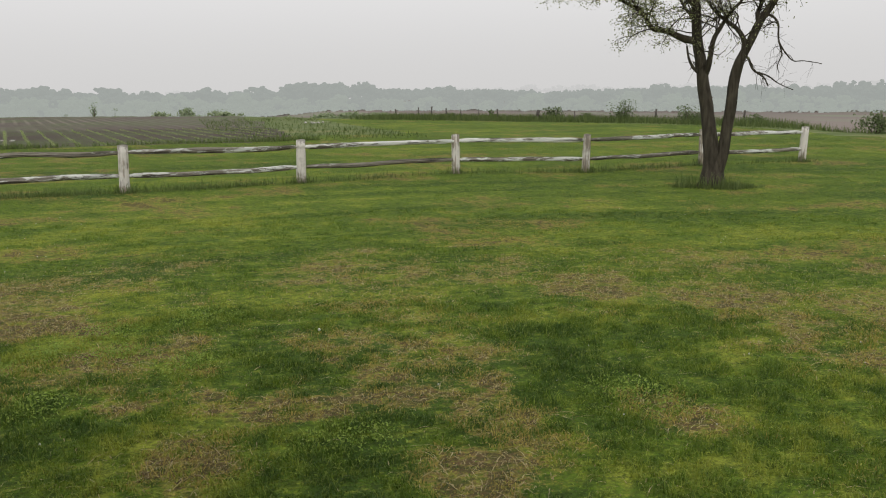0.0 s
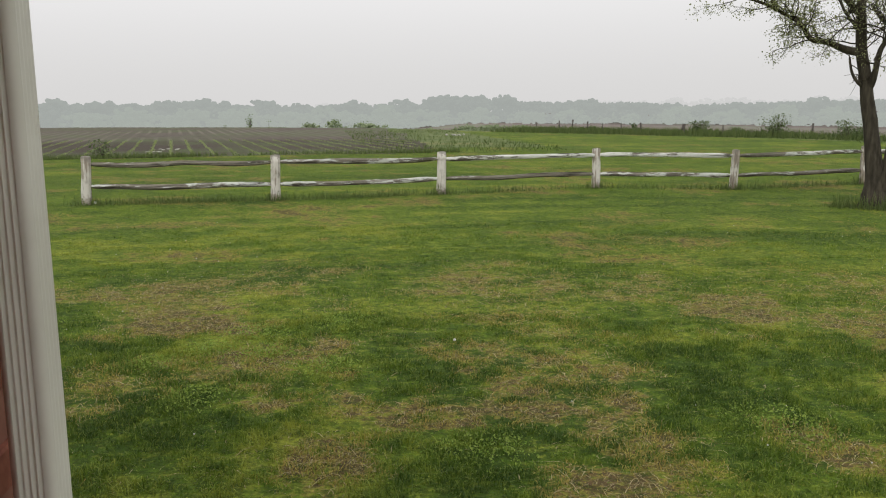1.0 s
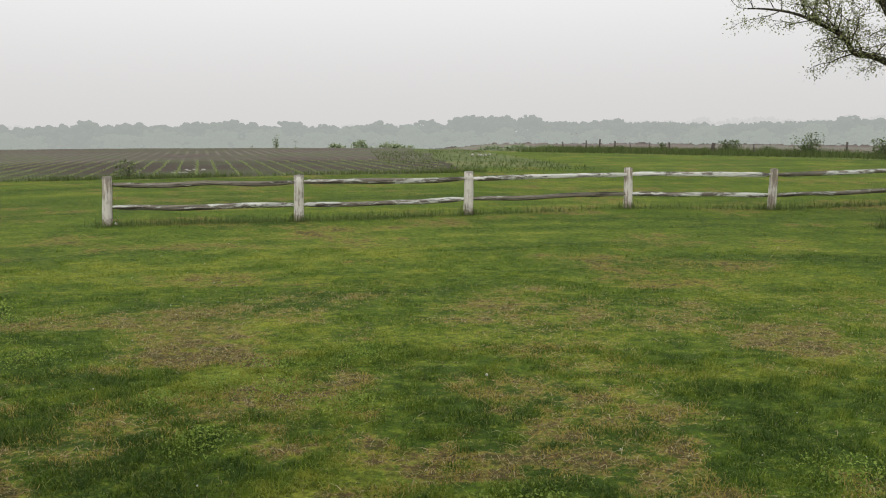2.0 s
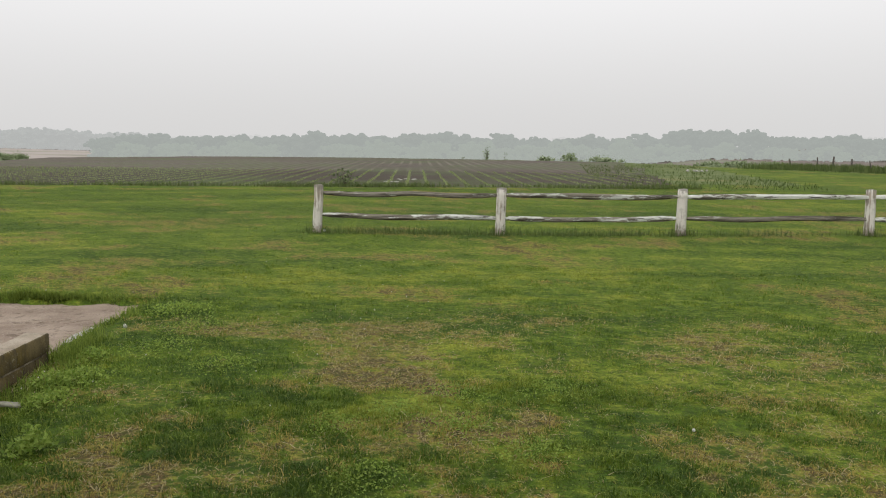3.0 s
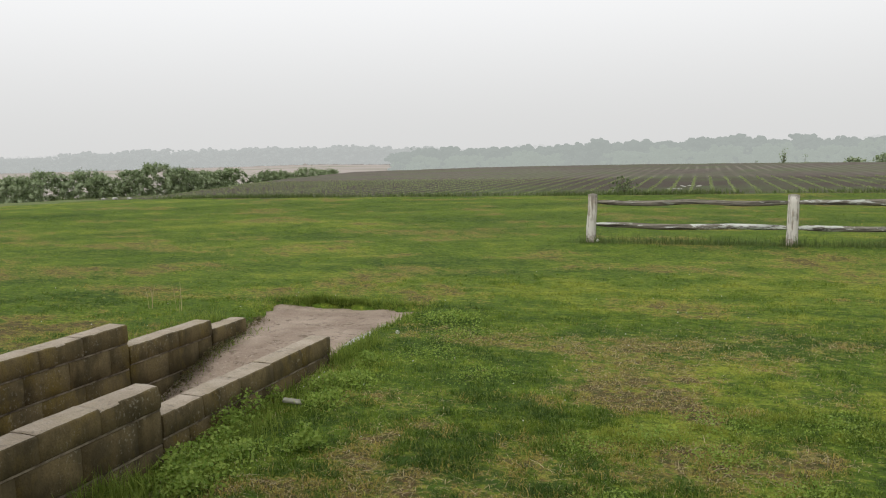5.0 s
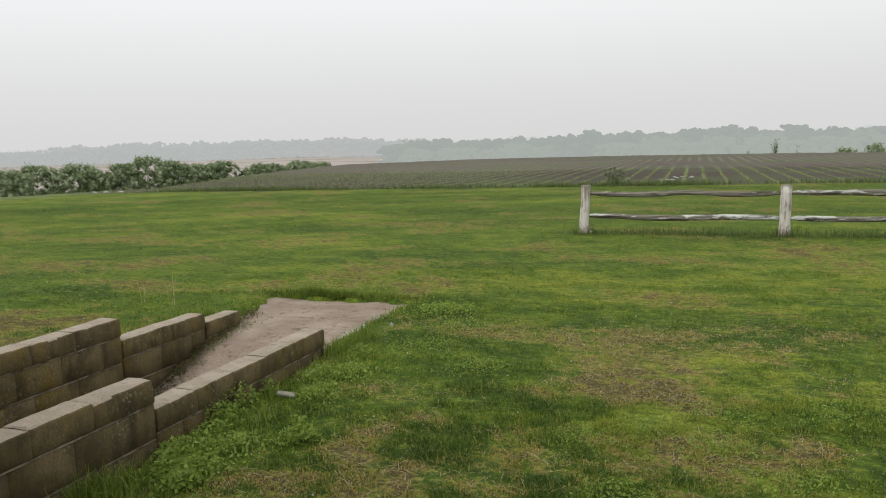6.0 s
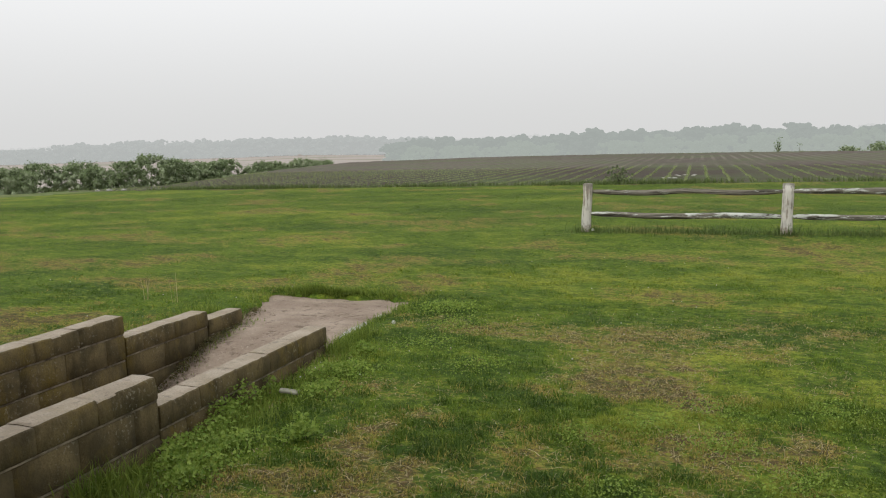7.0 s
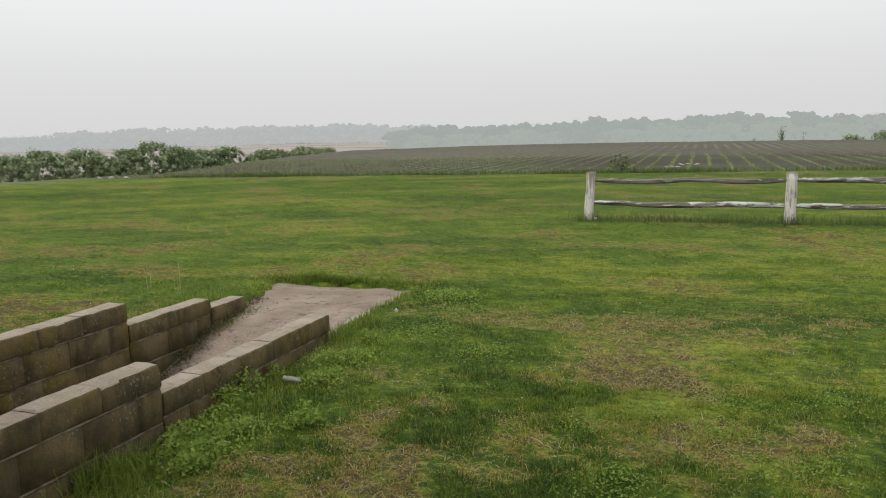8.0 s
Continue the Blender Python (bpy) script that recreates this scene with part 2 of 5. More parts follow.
# ---- the ground ----
def lattice(x, y, seed):
    """Smooth random values in 0..1 on a unit grid."""
    xi, yi = np.floor(x).astype(int), np.floor(y).astype(int)
    fx, fy = x - xi, y - yi
    fx, fy = fx * fx * (3 - 2 * fx), fy * fy * (3 - 2 * fy)

    def cell(i, j):
        h = (i * 374761393 + j * 668265263 + seed * 974711) & 0x7FFFFFFF
        h = ((h ^ (h >> 13)) * 1274126177) & 0x7FFFFFFF
        return ((h ^ (h >> 16)) & 0xFFFF) / 65535.0

    a, b = cell(xi, yi) * (1 - fx) + cell(xi + 1, yi) * fx, cell(xi, yi + 1) * (1 - fx) + cell(xi + 1, yi + 1) * fx
    return a * (1 - fy) + b * fy


def fractal(x, y, seed, octaves=4):
    total, weight = 0, 0
    for k in range(octaves):
        total = total + lattice(x * 2 ** k, y * 2 ** k, seed + k) * 0.5 ** k
        weight += 0.5 ** k
    return total / weight


# distance to the brow of the ground, by bearing from north (degrees)
BROW_AZ = [-180, -70, -53, -46, -42, -38, -33.6, -23, -8, 3, 10, 15, 30, 40, 45, 60, 180]
BROW_R = [37, 37, 41, 43, 53, 69, 89, 96, 84, 74, 63, 58, 49, 43, 36, 34, 34]
# the cellar ramp: s runs along its walls, away from the house, w across them
RAMP_O, RAMP_U, RAMP_N = (-3.59, 5.16), (-0.14, 0.99), (-0.99, -0.14)


def ramp_sw(x, y):
    dx, dy = x - RAMP_O[0], y - RAMP_O[1]
    return dx * RAMP_U[0] + dy * RAMP_U[1], dx * RAMP_N[0] + dy * RAMP_N[1]


def ramp_xy(s, w):
    return RAMP_O[0] + s * RAMP_U[0] + w * RAMP_N[0], RAMP_O[1] + s * RAMP_U[1] + w * RAMP_N[1]


def ramp_z(s):
    return np.interp(s, [-5.35, -0.65, 0.3, 0.8, 2.27], [-1.66, -0.37, -0.07, -0.035, -0.055])


def ramp_sides(s):
    return np.interp(s, [-6, 0.05, 0.5, 2.3], [0.08, 0.08, 0.16, 0.08]), np.interp(s, [-6, 0.8, 1.2, 2.3], [1.43, 1.43, 1.55, 1.90])


def inside_ramp(x, y):
    s, w = ramp_sw(x, y)
    lo, hi = ramp_sides(s)
    wob = 0.10 * (lattice(x * 4, y * 4, 77) - 0.5) * np.clip(s, 0, 1)
    return np.minimum.reduce([w - lo + wob, hi - w + wob, 2.36 - s + wob, s + 5.35])


def height(x, y):
    r, az = np.hypot(x, y), np.degrees(np.arctan2(x, y))
    over = np.clip(r - np.interp(az, BROW_AZ, BROW_R), 0, None)
    z = -np.interp(az, [-180, -36, -27, 4, 10, 180], [3.4, 3.4, 6.6, 6.6, 3.4, 3.4]) * (1 - np.exp(-over / 31.0 - (over / 49.0) ** 2))
    z = z + 0.05 * (fractal(x * 0.25, y * 0.25, 5, 2) - 0.5) * (r > 1)
    s, w = ramp_sw(x, y)
    z = z - 0.08 * np.exp(-((w + 0.1) / 0.4) ** 2) * np.clip(-s / 1.6, 0, 1) * (w < 0.1)
    d = inside_ramp(x, y)
    z = z + (ramp_z(s) - 0.06 - z) * np.clip(d / 0.05, 0, 1)
    return z


def soil_zone(x, y):
    edge = np.interp(x, [-49, -32, -16, -4, 6.5], [22.7, 25.2, 27.0, 28.7, 29.6]) + 1.2 * (fractal(x * 0.3, y * 0.3, 9, 3) - 0.5)
    return np.minimum.reduce([y - edge, 3.8 + 0.045 * (y - 30) + 2 * (fractal(x * 0.2, y * 0.2, 11, 2) - 0.5) - x, 165 - y])


# dry and trodden spots on the lawn: x, y, radius, strength
DRY = [(-1.25, 5.2, 0.55, 0.9), (-1.6, 4.95, 0.45, 0.7), (-0.85, 4.88, 0.35, 1.0), (-2.33, 3.9, 0.24, 0.9), (-2.33, 3.5, 0.22, 1.0), (-2.36, 3.05, 0.24, 1.0), (-2.36, 2.7, 0.26, 0.9), (-2.2, 4.1, 0.25, 0.7), (-7.0, 5.15, 0.7, 0.9),
       (-9.0, 8.8, 0.9, 0.6), (-3.95, 8.0, 0.45, 0.6), (0.22, 3.1, 0.45, 1.0), (0.5, 2.95, 0.3, 0.9), (0.95, 3.35, 0.35, 0.9), (1.35, 3.3, 0.4, 0.9), (1.3, 2.55, 0.3, 0.9), (1.05, 2.0, 0.35, 0.9), (-0.13, 2.4, 0.35, 0.8),
       (3.8, 3.9, 0.6, 0.75), (4.15, 3.55, 0.5, 0.7), (3.25, 4.85, 0.5, 0.6), (5.6, 9.3, 0.5, 0.6), (-0.5, 6.7, 0.5, 0.5), (-1.2, 5.5, 0.4, 0.8), (-0.55, 4.15, 0.35, 0.7), (6.2, 5.0, 0.6, 0.7), (2.0, 2.45, 0.4, 0.7), (4.0, 3.0, 0.5, 0.6),
       (1.9, 6.7, 0.5, 0.5), (-1.9, 3.2, 0.3, 0.9), (-1.88, 2.9, 0.3, 0.8), (-1.9, 4.85, 0.35, 0.6), (-0.3, 4.3, 0.3, 0.7), (-1.35, 4.0, 0.25, 0.6), (2.7, 6.0, 0.6, 0.45), (4.6, 5.75, 0.6, 0.45), (-8.9, 11.0, 0.7, 0.5)]
# deep green growth: x, y, radius
LUSH = [(0.75, 2.7, 0.45), (0.58, 2.45, 0.4), (1.04, 2.75, 0.3), (2.6, 2.6, 0.7), (2.17, 3.43, 0.5), (0.4, 3.75, 0.4), (-0.1, 4.9, 0.35), (-0.6, 5.45, 0.35), (-1.57, 4.3, 0.45), (-1.8, 4.6, 0.4), (-1.75, 3.85, 0.35), (-0.9, 3.6, 0.5), (-2.3, 5.2, 0.45),
        (-3.5, 6.85, 0.6), (-3.0, 5.6, 0.5), (-10.8, 14.0, 1.4), (-9.1, 17.8, 1.2), (-21.4, 16.3, 2.0), (-0.2, 6.6, 0.5), (2.4, 6.8, 0.8), (-0.85, 3.1, 0.4), (-3.0, 4.2, 0.5), (-1.6, 13.8, 0.8)]
# yellow-green growth: x, y, radius
LIMES = [(-1.16, 4.2, 0.22), (-0.85, 4.37, 0.22), (-0.68, 4.14, 0.25), (-1.72, 6.1, 0.4), (-2.5, 6.6, 0.4), (-0.06, 3.86, 0.35), (1.66, 3.67, 0.4), (-1.8, 9.1, 1.0), (0.8, 10.1, 0.9), (5.6, 9.4, 0.7), (-0.65, 5.84, 0.45), (4.4, 7.9, 0.8),
         (2.4, 4.05, 0.4), (-7.8, 11.2, 0.9), (-6.8, 9.15, 0.8), (-2.6, 9.2, 0.9), (-4.25, 11.4, 0.8), (0.1, 12.2, 0.9), (-3.4, 13.0, 0.4), (-10.4, 16.1, 1.0)]


def patches(x, y, spots, seed, ragged):
    d = np.zeros_like(x)
    wob = fractal(x * 2.1, y * 2.4, seed, 4)
    for px, py, rad, *k in spots:
        d = np.maximum(d, (k[0] if k else 1.0) * np.clip(1.4 - np.hypot(x - px, y - py) / rad - ragged * (wob - 0.5), 0, 1))
    return d


def lushness(x, y):
    return patches(x, y, LUSH, 35, 3.0)


def dryness(x, y):
    d = 0.55 * np.clip((fractal(x * 0.7, y * 1.1, 21, 4) - 0.52) / 0.16, 0, 1)
    d = np.maximum(d, patches(x, y, DRY, 31, 3.4))
    s, w = ramp_sw(x, y)
    d = np.maximum(d, 1.3 * np.exp(-((w + 0.06) / 0.15) ** 2) * (s < 0.2) * fractal(x * 5, y * 5, 39, 3))
    fine = fractal(x * 8, y * 9.5, 37, 3) - 0.5
    return np.clip(0.06 + d * 0.92 + 2.0 * fine * (0.12 + d) - 0.3 * lushness(x, y), 0, 1)


def tone(x, y):
    """How light and yellow the turf is: broad patches, the mower's arcs, then tufts."""
    swirl = np.hypot(x - 3.0, (y - 1.0) * 1.25)
    turn = np.arctan2(x - 3, y - 1)
    t = 0.75 * (fractal(x * 0.45, y * 0.6, 51, 5) - 0.5) + 0.9 * (fractal(turn * 1.6 + 9, swirl * 1.5, 41, 3) - 0.5)
    t = t + 0.26 * (lattice(turn * 5 + 30, swirl * 5.0, 43) - 0.5) * np.clip((y - 3) / 6, 0.3, 1)
    near = np.clip(1.5 - np.hypot(x, y) / 9, 0.1, 1)
    t = t + 0.85 * (fractal(x * 3.2, y * 4.2, 45, 4) - 0.5) + near * (1.0 * (fractal(x * 10, y * 12, 47, 2) - 0.5) + 0.8 * (fractal(x * 26, y * 30, 49, 2) - 0.5))
    t = t - 0.25 * np.exp(-((y - 13.3) / 0.9) ** 2) * (x > -5)
    return np.clip(TONE_MEAN + t + 0.26 * patches(x, y, LIMES, 36, 3.0) - 0.18 * lushness(x, y), 0, 1)


TONE_MEAN = 0.43


def float_attr(mesh, name, values):
    mesh.attributes.new(name, "FLOAT", "POINT").data.foreach_set("value", np.asarray(values, dtype=np.float32))


def build_ground():
    az = np.concatenate([np.arange(-180, -68, 4.0), np.arange(-68, 76, 0.45), np.arange(76, 180, 4.0)])
    r = np.concatenate([[0.3, 0.8], np.arange(1.5, 8.4, 0.065), 8.4 * 1.022 ** np.arange(0, 118), np.geomspace(112, 3000, 44)])
    rr, aa = np.meshgrid(r, np.radians(az), indexing="ij")
    x, y = (rr * np.sin(aa)).ravel(), (rr * np.cos(aa)).ravel()
    z = height(x, y)
    n, k = len(az), len(r)
    i, j = np.meshgrid(np.arange(k - 1), np.arange(n), indexing="ij")
    a, b = (i * n + j).ravel(), (i * n + (j + 1) % n).ravel()
    faces = np.stack([a, a + n, b + n, b], 1)
    faces = faces[:, ::-1]
    verts = np.concatenate([np.stack([x, y, z], 1), [[0, 0, 0]]])
    fan = [(len(verts) - 1, (q + 1) % n, q) for q in range(n)]
    me = bpy.data.meshes.new("ground")
    me.from_pydata(verts.tolist(), [], faces.tolist() + fan)
    float_attr(me, "tone", tone(verts[:, 0], verts[:, 1]))
    float_attr(me, "dry", dryness(verts[:, 0], verts[:, 1]))
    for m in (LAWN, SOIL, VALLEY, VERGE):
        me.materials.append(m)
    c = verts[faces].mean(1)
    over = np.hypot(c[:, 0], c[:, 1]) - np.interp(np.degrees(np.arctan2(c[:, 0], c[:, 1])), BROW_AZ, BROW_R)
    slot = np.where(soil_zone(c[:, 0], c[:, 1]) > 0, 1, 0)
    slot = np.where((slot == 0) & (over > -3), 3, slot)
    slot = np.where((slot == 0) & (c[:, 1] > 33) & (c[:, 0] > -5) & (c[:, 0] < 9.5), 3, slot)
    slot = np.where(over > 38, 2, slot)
    slot = np.concatenate([slot, np.zeros(n, int)])
    me.polygons.foreach_set("material_index", slot.astype(np.int32))
    me.polygons.foreach_set("use_smooth", np.ones(len(me.polygons), bool))
    me.update()
    return tagged(new("ground", me), "mown lawn with dry patches running into tilled fields and a valley", "ground", kind="structure")


build_ground()


def link(name, bm, material, label="", category="", group="", kind=""):
    me = bpy.data.meshes.new(name)
    bm.to_mesh(me)
    bm.free()
    me.materials.append(material)
    return tagged(new(name, me), label, category, group, kind)


def part(name, bm, material, parent, label=""):
    ob = link(name, bm, material, label)
    ob.parent = parent
    return ob


def empty(name, at, label, category, group="", turn=0.0):
    ob = tagged(new(name), label, category, group)
    ob.empty_display_size = 0.1
    ob.matrix_basis = pose(*at, 0, 0, turn)
    return ob


def gz(x, y):
    return float(height(np.array([x]), np.array([y]))[0])


def block(bm, x0, x1, y0, y1, z0, z1, bevel=0.012, rough=0.0, seed=0):
    """A box with chamfered, slightly uneven edges."""
    made = bmesh.ops.create_cube(bm, size=1)["verts"]
    for v in made:
        v.co = Vector(((x0 + x1) / 2 + v.co.x * (x1 - x0), (y0 + y1) / 2 + v.co.y * (y1 - y0), (z0 + z1) / 2 + v.co.z * (z1 - z0)))
    if bevel:
        edges = {e for v in made for e in v.link_edges}
        made = bmesh.ops.bevel(bm, geom=list(edges), offset=bevel, segments=1, affect="EDGES")["verts"]
    if rough:
        for v in made:
            v.co += Vector([(noise.noise(v.co * 7 + Vector((seed, k * 9, 0)))) * rough for k in range(3)])
    return made


# ---- split-rail fence ----
POST_AT = [(-4.17, 13.70, 3.4), (-0.98, 13.92, 1.5), (2.11, 14.35, 0.8), (5.40, 15.00, -0.6), (8.05, 14.35, 3.2), (11.15, 14.70, 0.5), (13.74, 14.50, 2.8)]
POST_H = [0.83, 0.81, 0.80, 0.80, 0.79, 0.80, 0.80]


def build_post(seed, tall):
    bm = bmesh.new()
    rings, sides, rng = 9, 10, random.Random(seed)
    rows = []
    for k in range(rings):
        f = k / (rings - 1)
        z = -0.25 + f * (tall + 0.25)
        rad = 0.092 - 0.008 * f
        row = []
        for q in range(sides):
            a = 2 * math.pi * q / sides
            e = rad * (1 + 0.13 * noise.noise(Vector((math.cos(a) * 1.3, math.sin(a) * 1.3, z * 2.8 + seed * 7))))
            top = 0.02 * noise.noise(Vector((math.cos(a), math.sin(a), seed))) if k == rings - 1 else 0
            row.append(bm.verts.new((e * math.cos(a), e * math.sin(a) * 0.85, z + top)))
        rows.append(row)
    for lo, hi in zip(rows, rows[1:]):
        for q in range(sides):
            bm.faces.new((lo[q], lo[(q + 1) % sides], hi[(q + 1) % sides], hi[q]))
    mid = bm.verts.new((0, 0, tall + 0.015))
    for q in range(sides):
        bm.faces.new((rows[-1][q], rows[-1][(q + 1) % sides], mid))
    return bm


def build_rail(length, seed, sag, rad=0.041):
    """A split rail along x from 0 to length, tapered at both ends, with a wandering line."""
    bm = bmesh.new()
    n, sides, rows = 40, 10, []
    for k in range(n):
        f = k / (n - 1)
        taper = min(1.0, 0.55 + 5 * min(f, 1 - f))
        x = f * length
        cy = 0.03 * noise.noise(Vector((x * 0.8, seed * 3.1, 0)))
        cz = sag * math.sin(math.pi * f) + 0.04 * noise.noise(Vector((x * 0.9, seed * 5.3, 4))) * math.sin(math.pi * f) ** 0.5 if 0 < f < 1 else 0
        row = []
        for q in range(sides):
            a = 2 * math.pi * q / sides
            e = rad * taper * (1 + 0.30 * noise.noise(Vector((x * 0.8, math.cos(a) * 1.1 + seed, math.sin(a) * 1.1))) + 0.22 * noise.noise(Vector((x * 2.2, math.cos(a) * 2.6 + seed * 3, math.sin(a) * 2.6))))
            row.append(bm.verts.new((x, cy + e * 0.8 * math.cos(a), cz + e * 1.1 * math.sin(a))))
        rows.append(row)
    for lo, hi in zip(rows, rows[1:]):
        for q in range(sides):
            bm.faces.new((lo[q], hi[q], hi[(q + 1) % sides], lo[(q + 1) % sides]))
    bm.faces.new(rows[0]), bm.faces.new(rows[-1][::-1])
    return bm


RAIL_COAT = [(RAIL_BARE, RAIL_WORN), (RAIL_BARE, RAIL_WORN), (RAIL_WHITE, RAIL_BARE), (RAIL_WHITE, RAIL_WORN), (RAIL_WORN, RAIL_BARE), (RAIL_WORN, RAIL_WORN)]
RAIL_Z = [(0.70, 0.32), (0.69, 0.29), (0.675, 0.295), (0.67, 0.285), (0.68, 0.285), (0.685, 0.29), (0.68, 0.295)]


def build_fence():
    fence = empty("split_rail_fence", (POST_AT[0][0], POST_AT[0][1], 0), "two-rail split wood fence with flaking white paint on the lawn", "fence")
    ox, oy = POST_AT[0][:2]
    for k, ((x, y, lean), tall) in enumerate(zip(POST_AT, POST_H)):
        p = part("post", build_post(k, tall), POST, fence, "stout post with flaking white paint")
        p.matrix_basis = pose(x - ox, y - oy, gz(x, y), 0, lean, k * 37 % 50 - 25)
        for f in p.data.polygons:
            f.use_smooth = True
    for k in range(len(POST_AT) - 1):
        (xa, ya, la), (xb, yb, lb) = POST_AT[k], POST_AT[k + 1]
        for level in (0, 1):
            za, zb = RAIL_Z[k][level] + gz(xa, ya), RAIL_Z[k + 1][level] + gz(xb, yb)
            xa2, xb2 = xa + za * math.sin(radians(la)), xb + zb * math.sin(radians(lb))
            span = math.dist((xa2, ya, za), (xb2, yb, zb))
            rail = part("rail", build_rail(span, k * 2 + level, -0.022 if k in (0, 1) else 0.0), RAIL_COAT[k][level], fence, {RAIL_BARE: "bare grey split rail", RAIL_WORN: "split rail with worn white paint", RAIL_WHITE: "split rail still mostly white"}[RAIL_COAT[k][level]])
            rail.matrix_basis = Matrix.Translation((xa2 - ox, ya - oy, za)) @ Vector((xb2 - xa2, yb - ya, zb - za)).to_track_quat("X", "Z").to_matrix().to_4x4()


build_fence()


# ---- cellar ramp and its block walls ----
def build_ramp_floor():
    bm = bmesh.new()
    rows = []
    for s in np.arange(-5.2, 2.42, 0.08):
        lo, hi = ramp_sides(s)
        row = []
        for f in np.linspace(0, 1, 22):
            w = lo + (hi - lo) * f
            x, y = ramp_xy(s, w)
            row.append(bm.verts.new((x, y, float(ramp_z(s)) + 0.035 * (fractal(np.array([x * 3]), np.array([y * 3]), 61, 3)[0] - 0.5))))
        rows.append(row)
    for a, b in zip(rows, rows[1:]):
        for q in range(len(a) - 1):
            bm.faces.new((a[q], a[q + 1], b[q + 1], b[q])).smooth = True
    bmesh.ops.recalc_face_normals(bm, faces=bm.faces)
    return link("ramp_floor", bm, DIRT, "bare brown earth ramp sloping down between block walls", "ramp", kind="structure")


build_ramp_floor()
RAMP_TURN = math.degrees(math.atan2(-RAMP_U[0], RAMP_U[1]))


def masonry_unit(x0, x1, y0, y1, z0, z1, n, chip, seed):
    """A block along y with softened, chipped edges: n rings of twelve corners."""
    bm = bmesh.new()
    b = 0.010
    ring = [(x0 + b, z0), (x1 - b, z0), (x1, z0 + b), (x1, (z0 + z1) / 2), (x1, z1 - b), (x1 - b, z1), ((x0 + x1) / 2, z1), (x0 + b, z1), (x0, z1 - b), (x0, (z0 + z1) / 2), (x0, z0 + b)]
    rows = []
    for k in range(n):
        y = y0 + (y1 - y0) * k / (n - 1)
        row = []
        for x, z in ring:
            p = Vector((x, y, z))
            wear = noise.noise(p * 9 + Vector((seed, 0, 0))) * chip
            if z > z1 - b * 1.5 and x > x1 - b * 1.5:
                wear = -abs(wear) * 1.8 - max(0, noise.noise(p * 23 + Vector((0, seed, 0))) - 0.15) * chip * 3
                p.x, p.z = p.x + wear, p.z + wear
            elif z == z1:
                p.z += wear * 0.6
            elif x == x1:
                p.x += wear * 0.6
            row.append(bm.verts.new(p))
        rows.append(row)
    m = len(ring)
    for lo, hi in zip(rows, rows[1:]):
        for q in range(m):
            bm.faces.new((lo[q], hi[q], hi[(q + 1) % m], lo[(q + 1) % m]))
    bm.faces.new(rows[0]), bm.faces.new(rows[-1][::-1])
    bmesh.ops.recalc_face_normals(bm, faces=bm.faces)
    return bm


def build_block_wall(name, w0, steps, label, seed):
    """Runs of capped block courses; each step: s0, s1, top, in the ramp's own axes (y along the ramp, x across it)."""
    x0, y0 = ramp_xy(0, w0)
    wall = empty(name, (x0, y0, 0), label, "retaining wall", turn=RAMP_TURN)
    rng = random.Random(seed)
    for s0, s1, top in steps:
        floor = min(-0.3, float(ramp_z(s0)) - 0.15)
        bm = bmesh.new()
        block(bm, -0.150, -0.012, s0 + 0.01, s1 - 0.012, floor, top - 0.02, 0)
        part("core", bm, BLOCK, wall)
        z, course = top, 0
        while z > floor:
            high = 0.142 if course == 0 else 0.2
            s, first = s1, True
            while s > s0 + 0.01:
                length = 0.39 * ((0.5 if course % 2 else 1.15) if first else 1)
                first = False
                e = max(s0, s - length)
                if e - s0 < 0.08:
                    e = s0
                out = 0.006 if course == 0 else 0.0
                j = rng.uniform(-0.002, 0.002)
                lift = rng.uniform(-0.004, 0.003) if course == 0 else -0.005
                gap = rng.choice((0.0, 0.0005, 0.0015)) if course == 0 else 0.0008
                bm = masonry_unit(-0.162 - out + j, out + j, e + gap, s - gap, z - high + 0.004, z + lift, 11 if course == 0 else 4, 0.007 if course == 0 else 0.003, rng.random() * 90)
                piece = part("cap_stone" if course == 0 else "block", bm, BLOCK, wall)
                for f in piece.data.polygons:
                    f.use_smooth = abs(f.normal.y) < 0.7
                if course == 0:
                    piece.data.materials.append(CAP_TOP)
                    # Upward faces get the paler tone, the sides keep the mossy block colour.
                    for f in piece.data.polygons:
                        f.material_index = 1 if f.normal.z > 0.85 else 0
                s = e
            z -= high
            course += 1
            if z > floor:
                bm = bmesh.new()
                block(bm, -0.159, -0.0015, s0 + 0.004, s1 - 0.004, z - 0.006, z + 0.005, 0)
                part("mortar_bed", bm, MORTAR, wall, "pale crumbling bed of mortar")


build_block_wall("near_block_wall", 0.0, [(-1.985, 0.0, 0.203), (-4.9, -1.99, 0.375)], "stepped concrete block wall with mossy stains and caps coloured paler on top beside the ramp", 3)
build_block_wall("far_block_wall", 1.345, [(0.37, 0.89, 0.12), (-0.67, 0.356, 0.203), (-4.75, -0.68, 0.375)], "stepped concrete block wall with caps along the dirt ramp", 4)


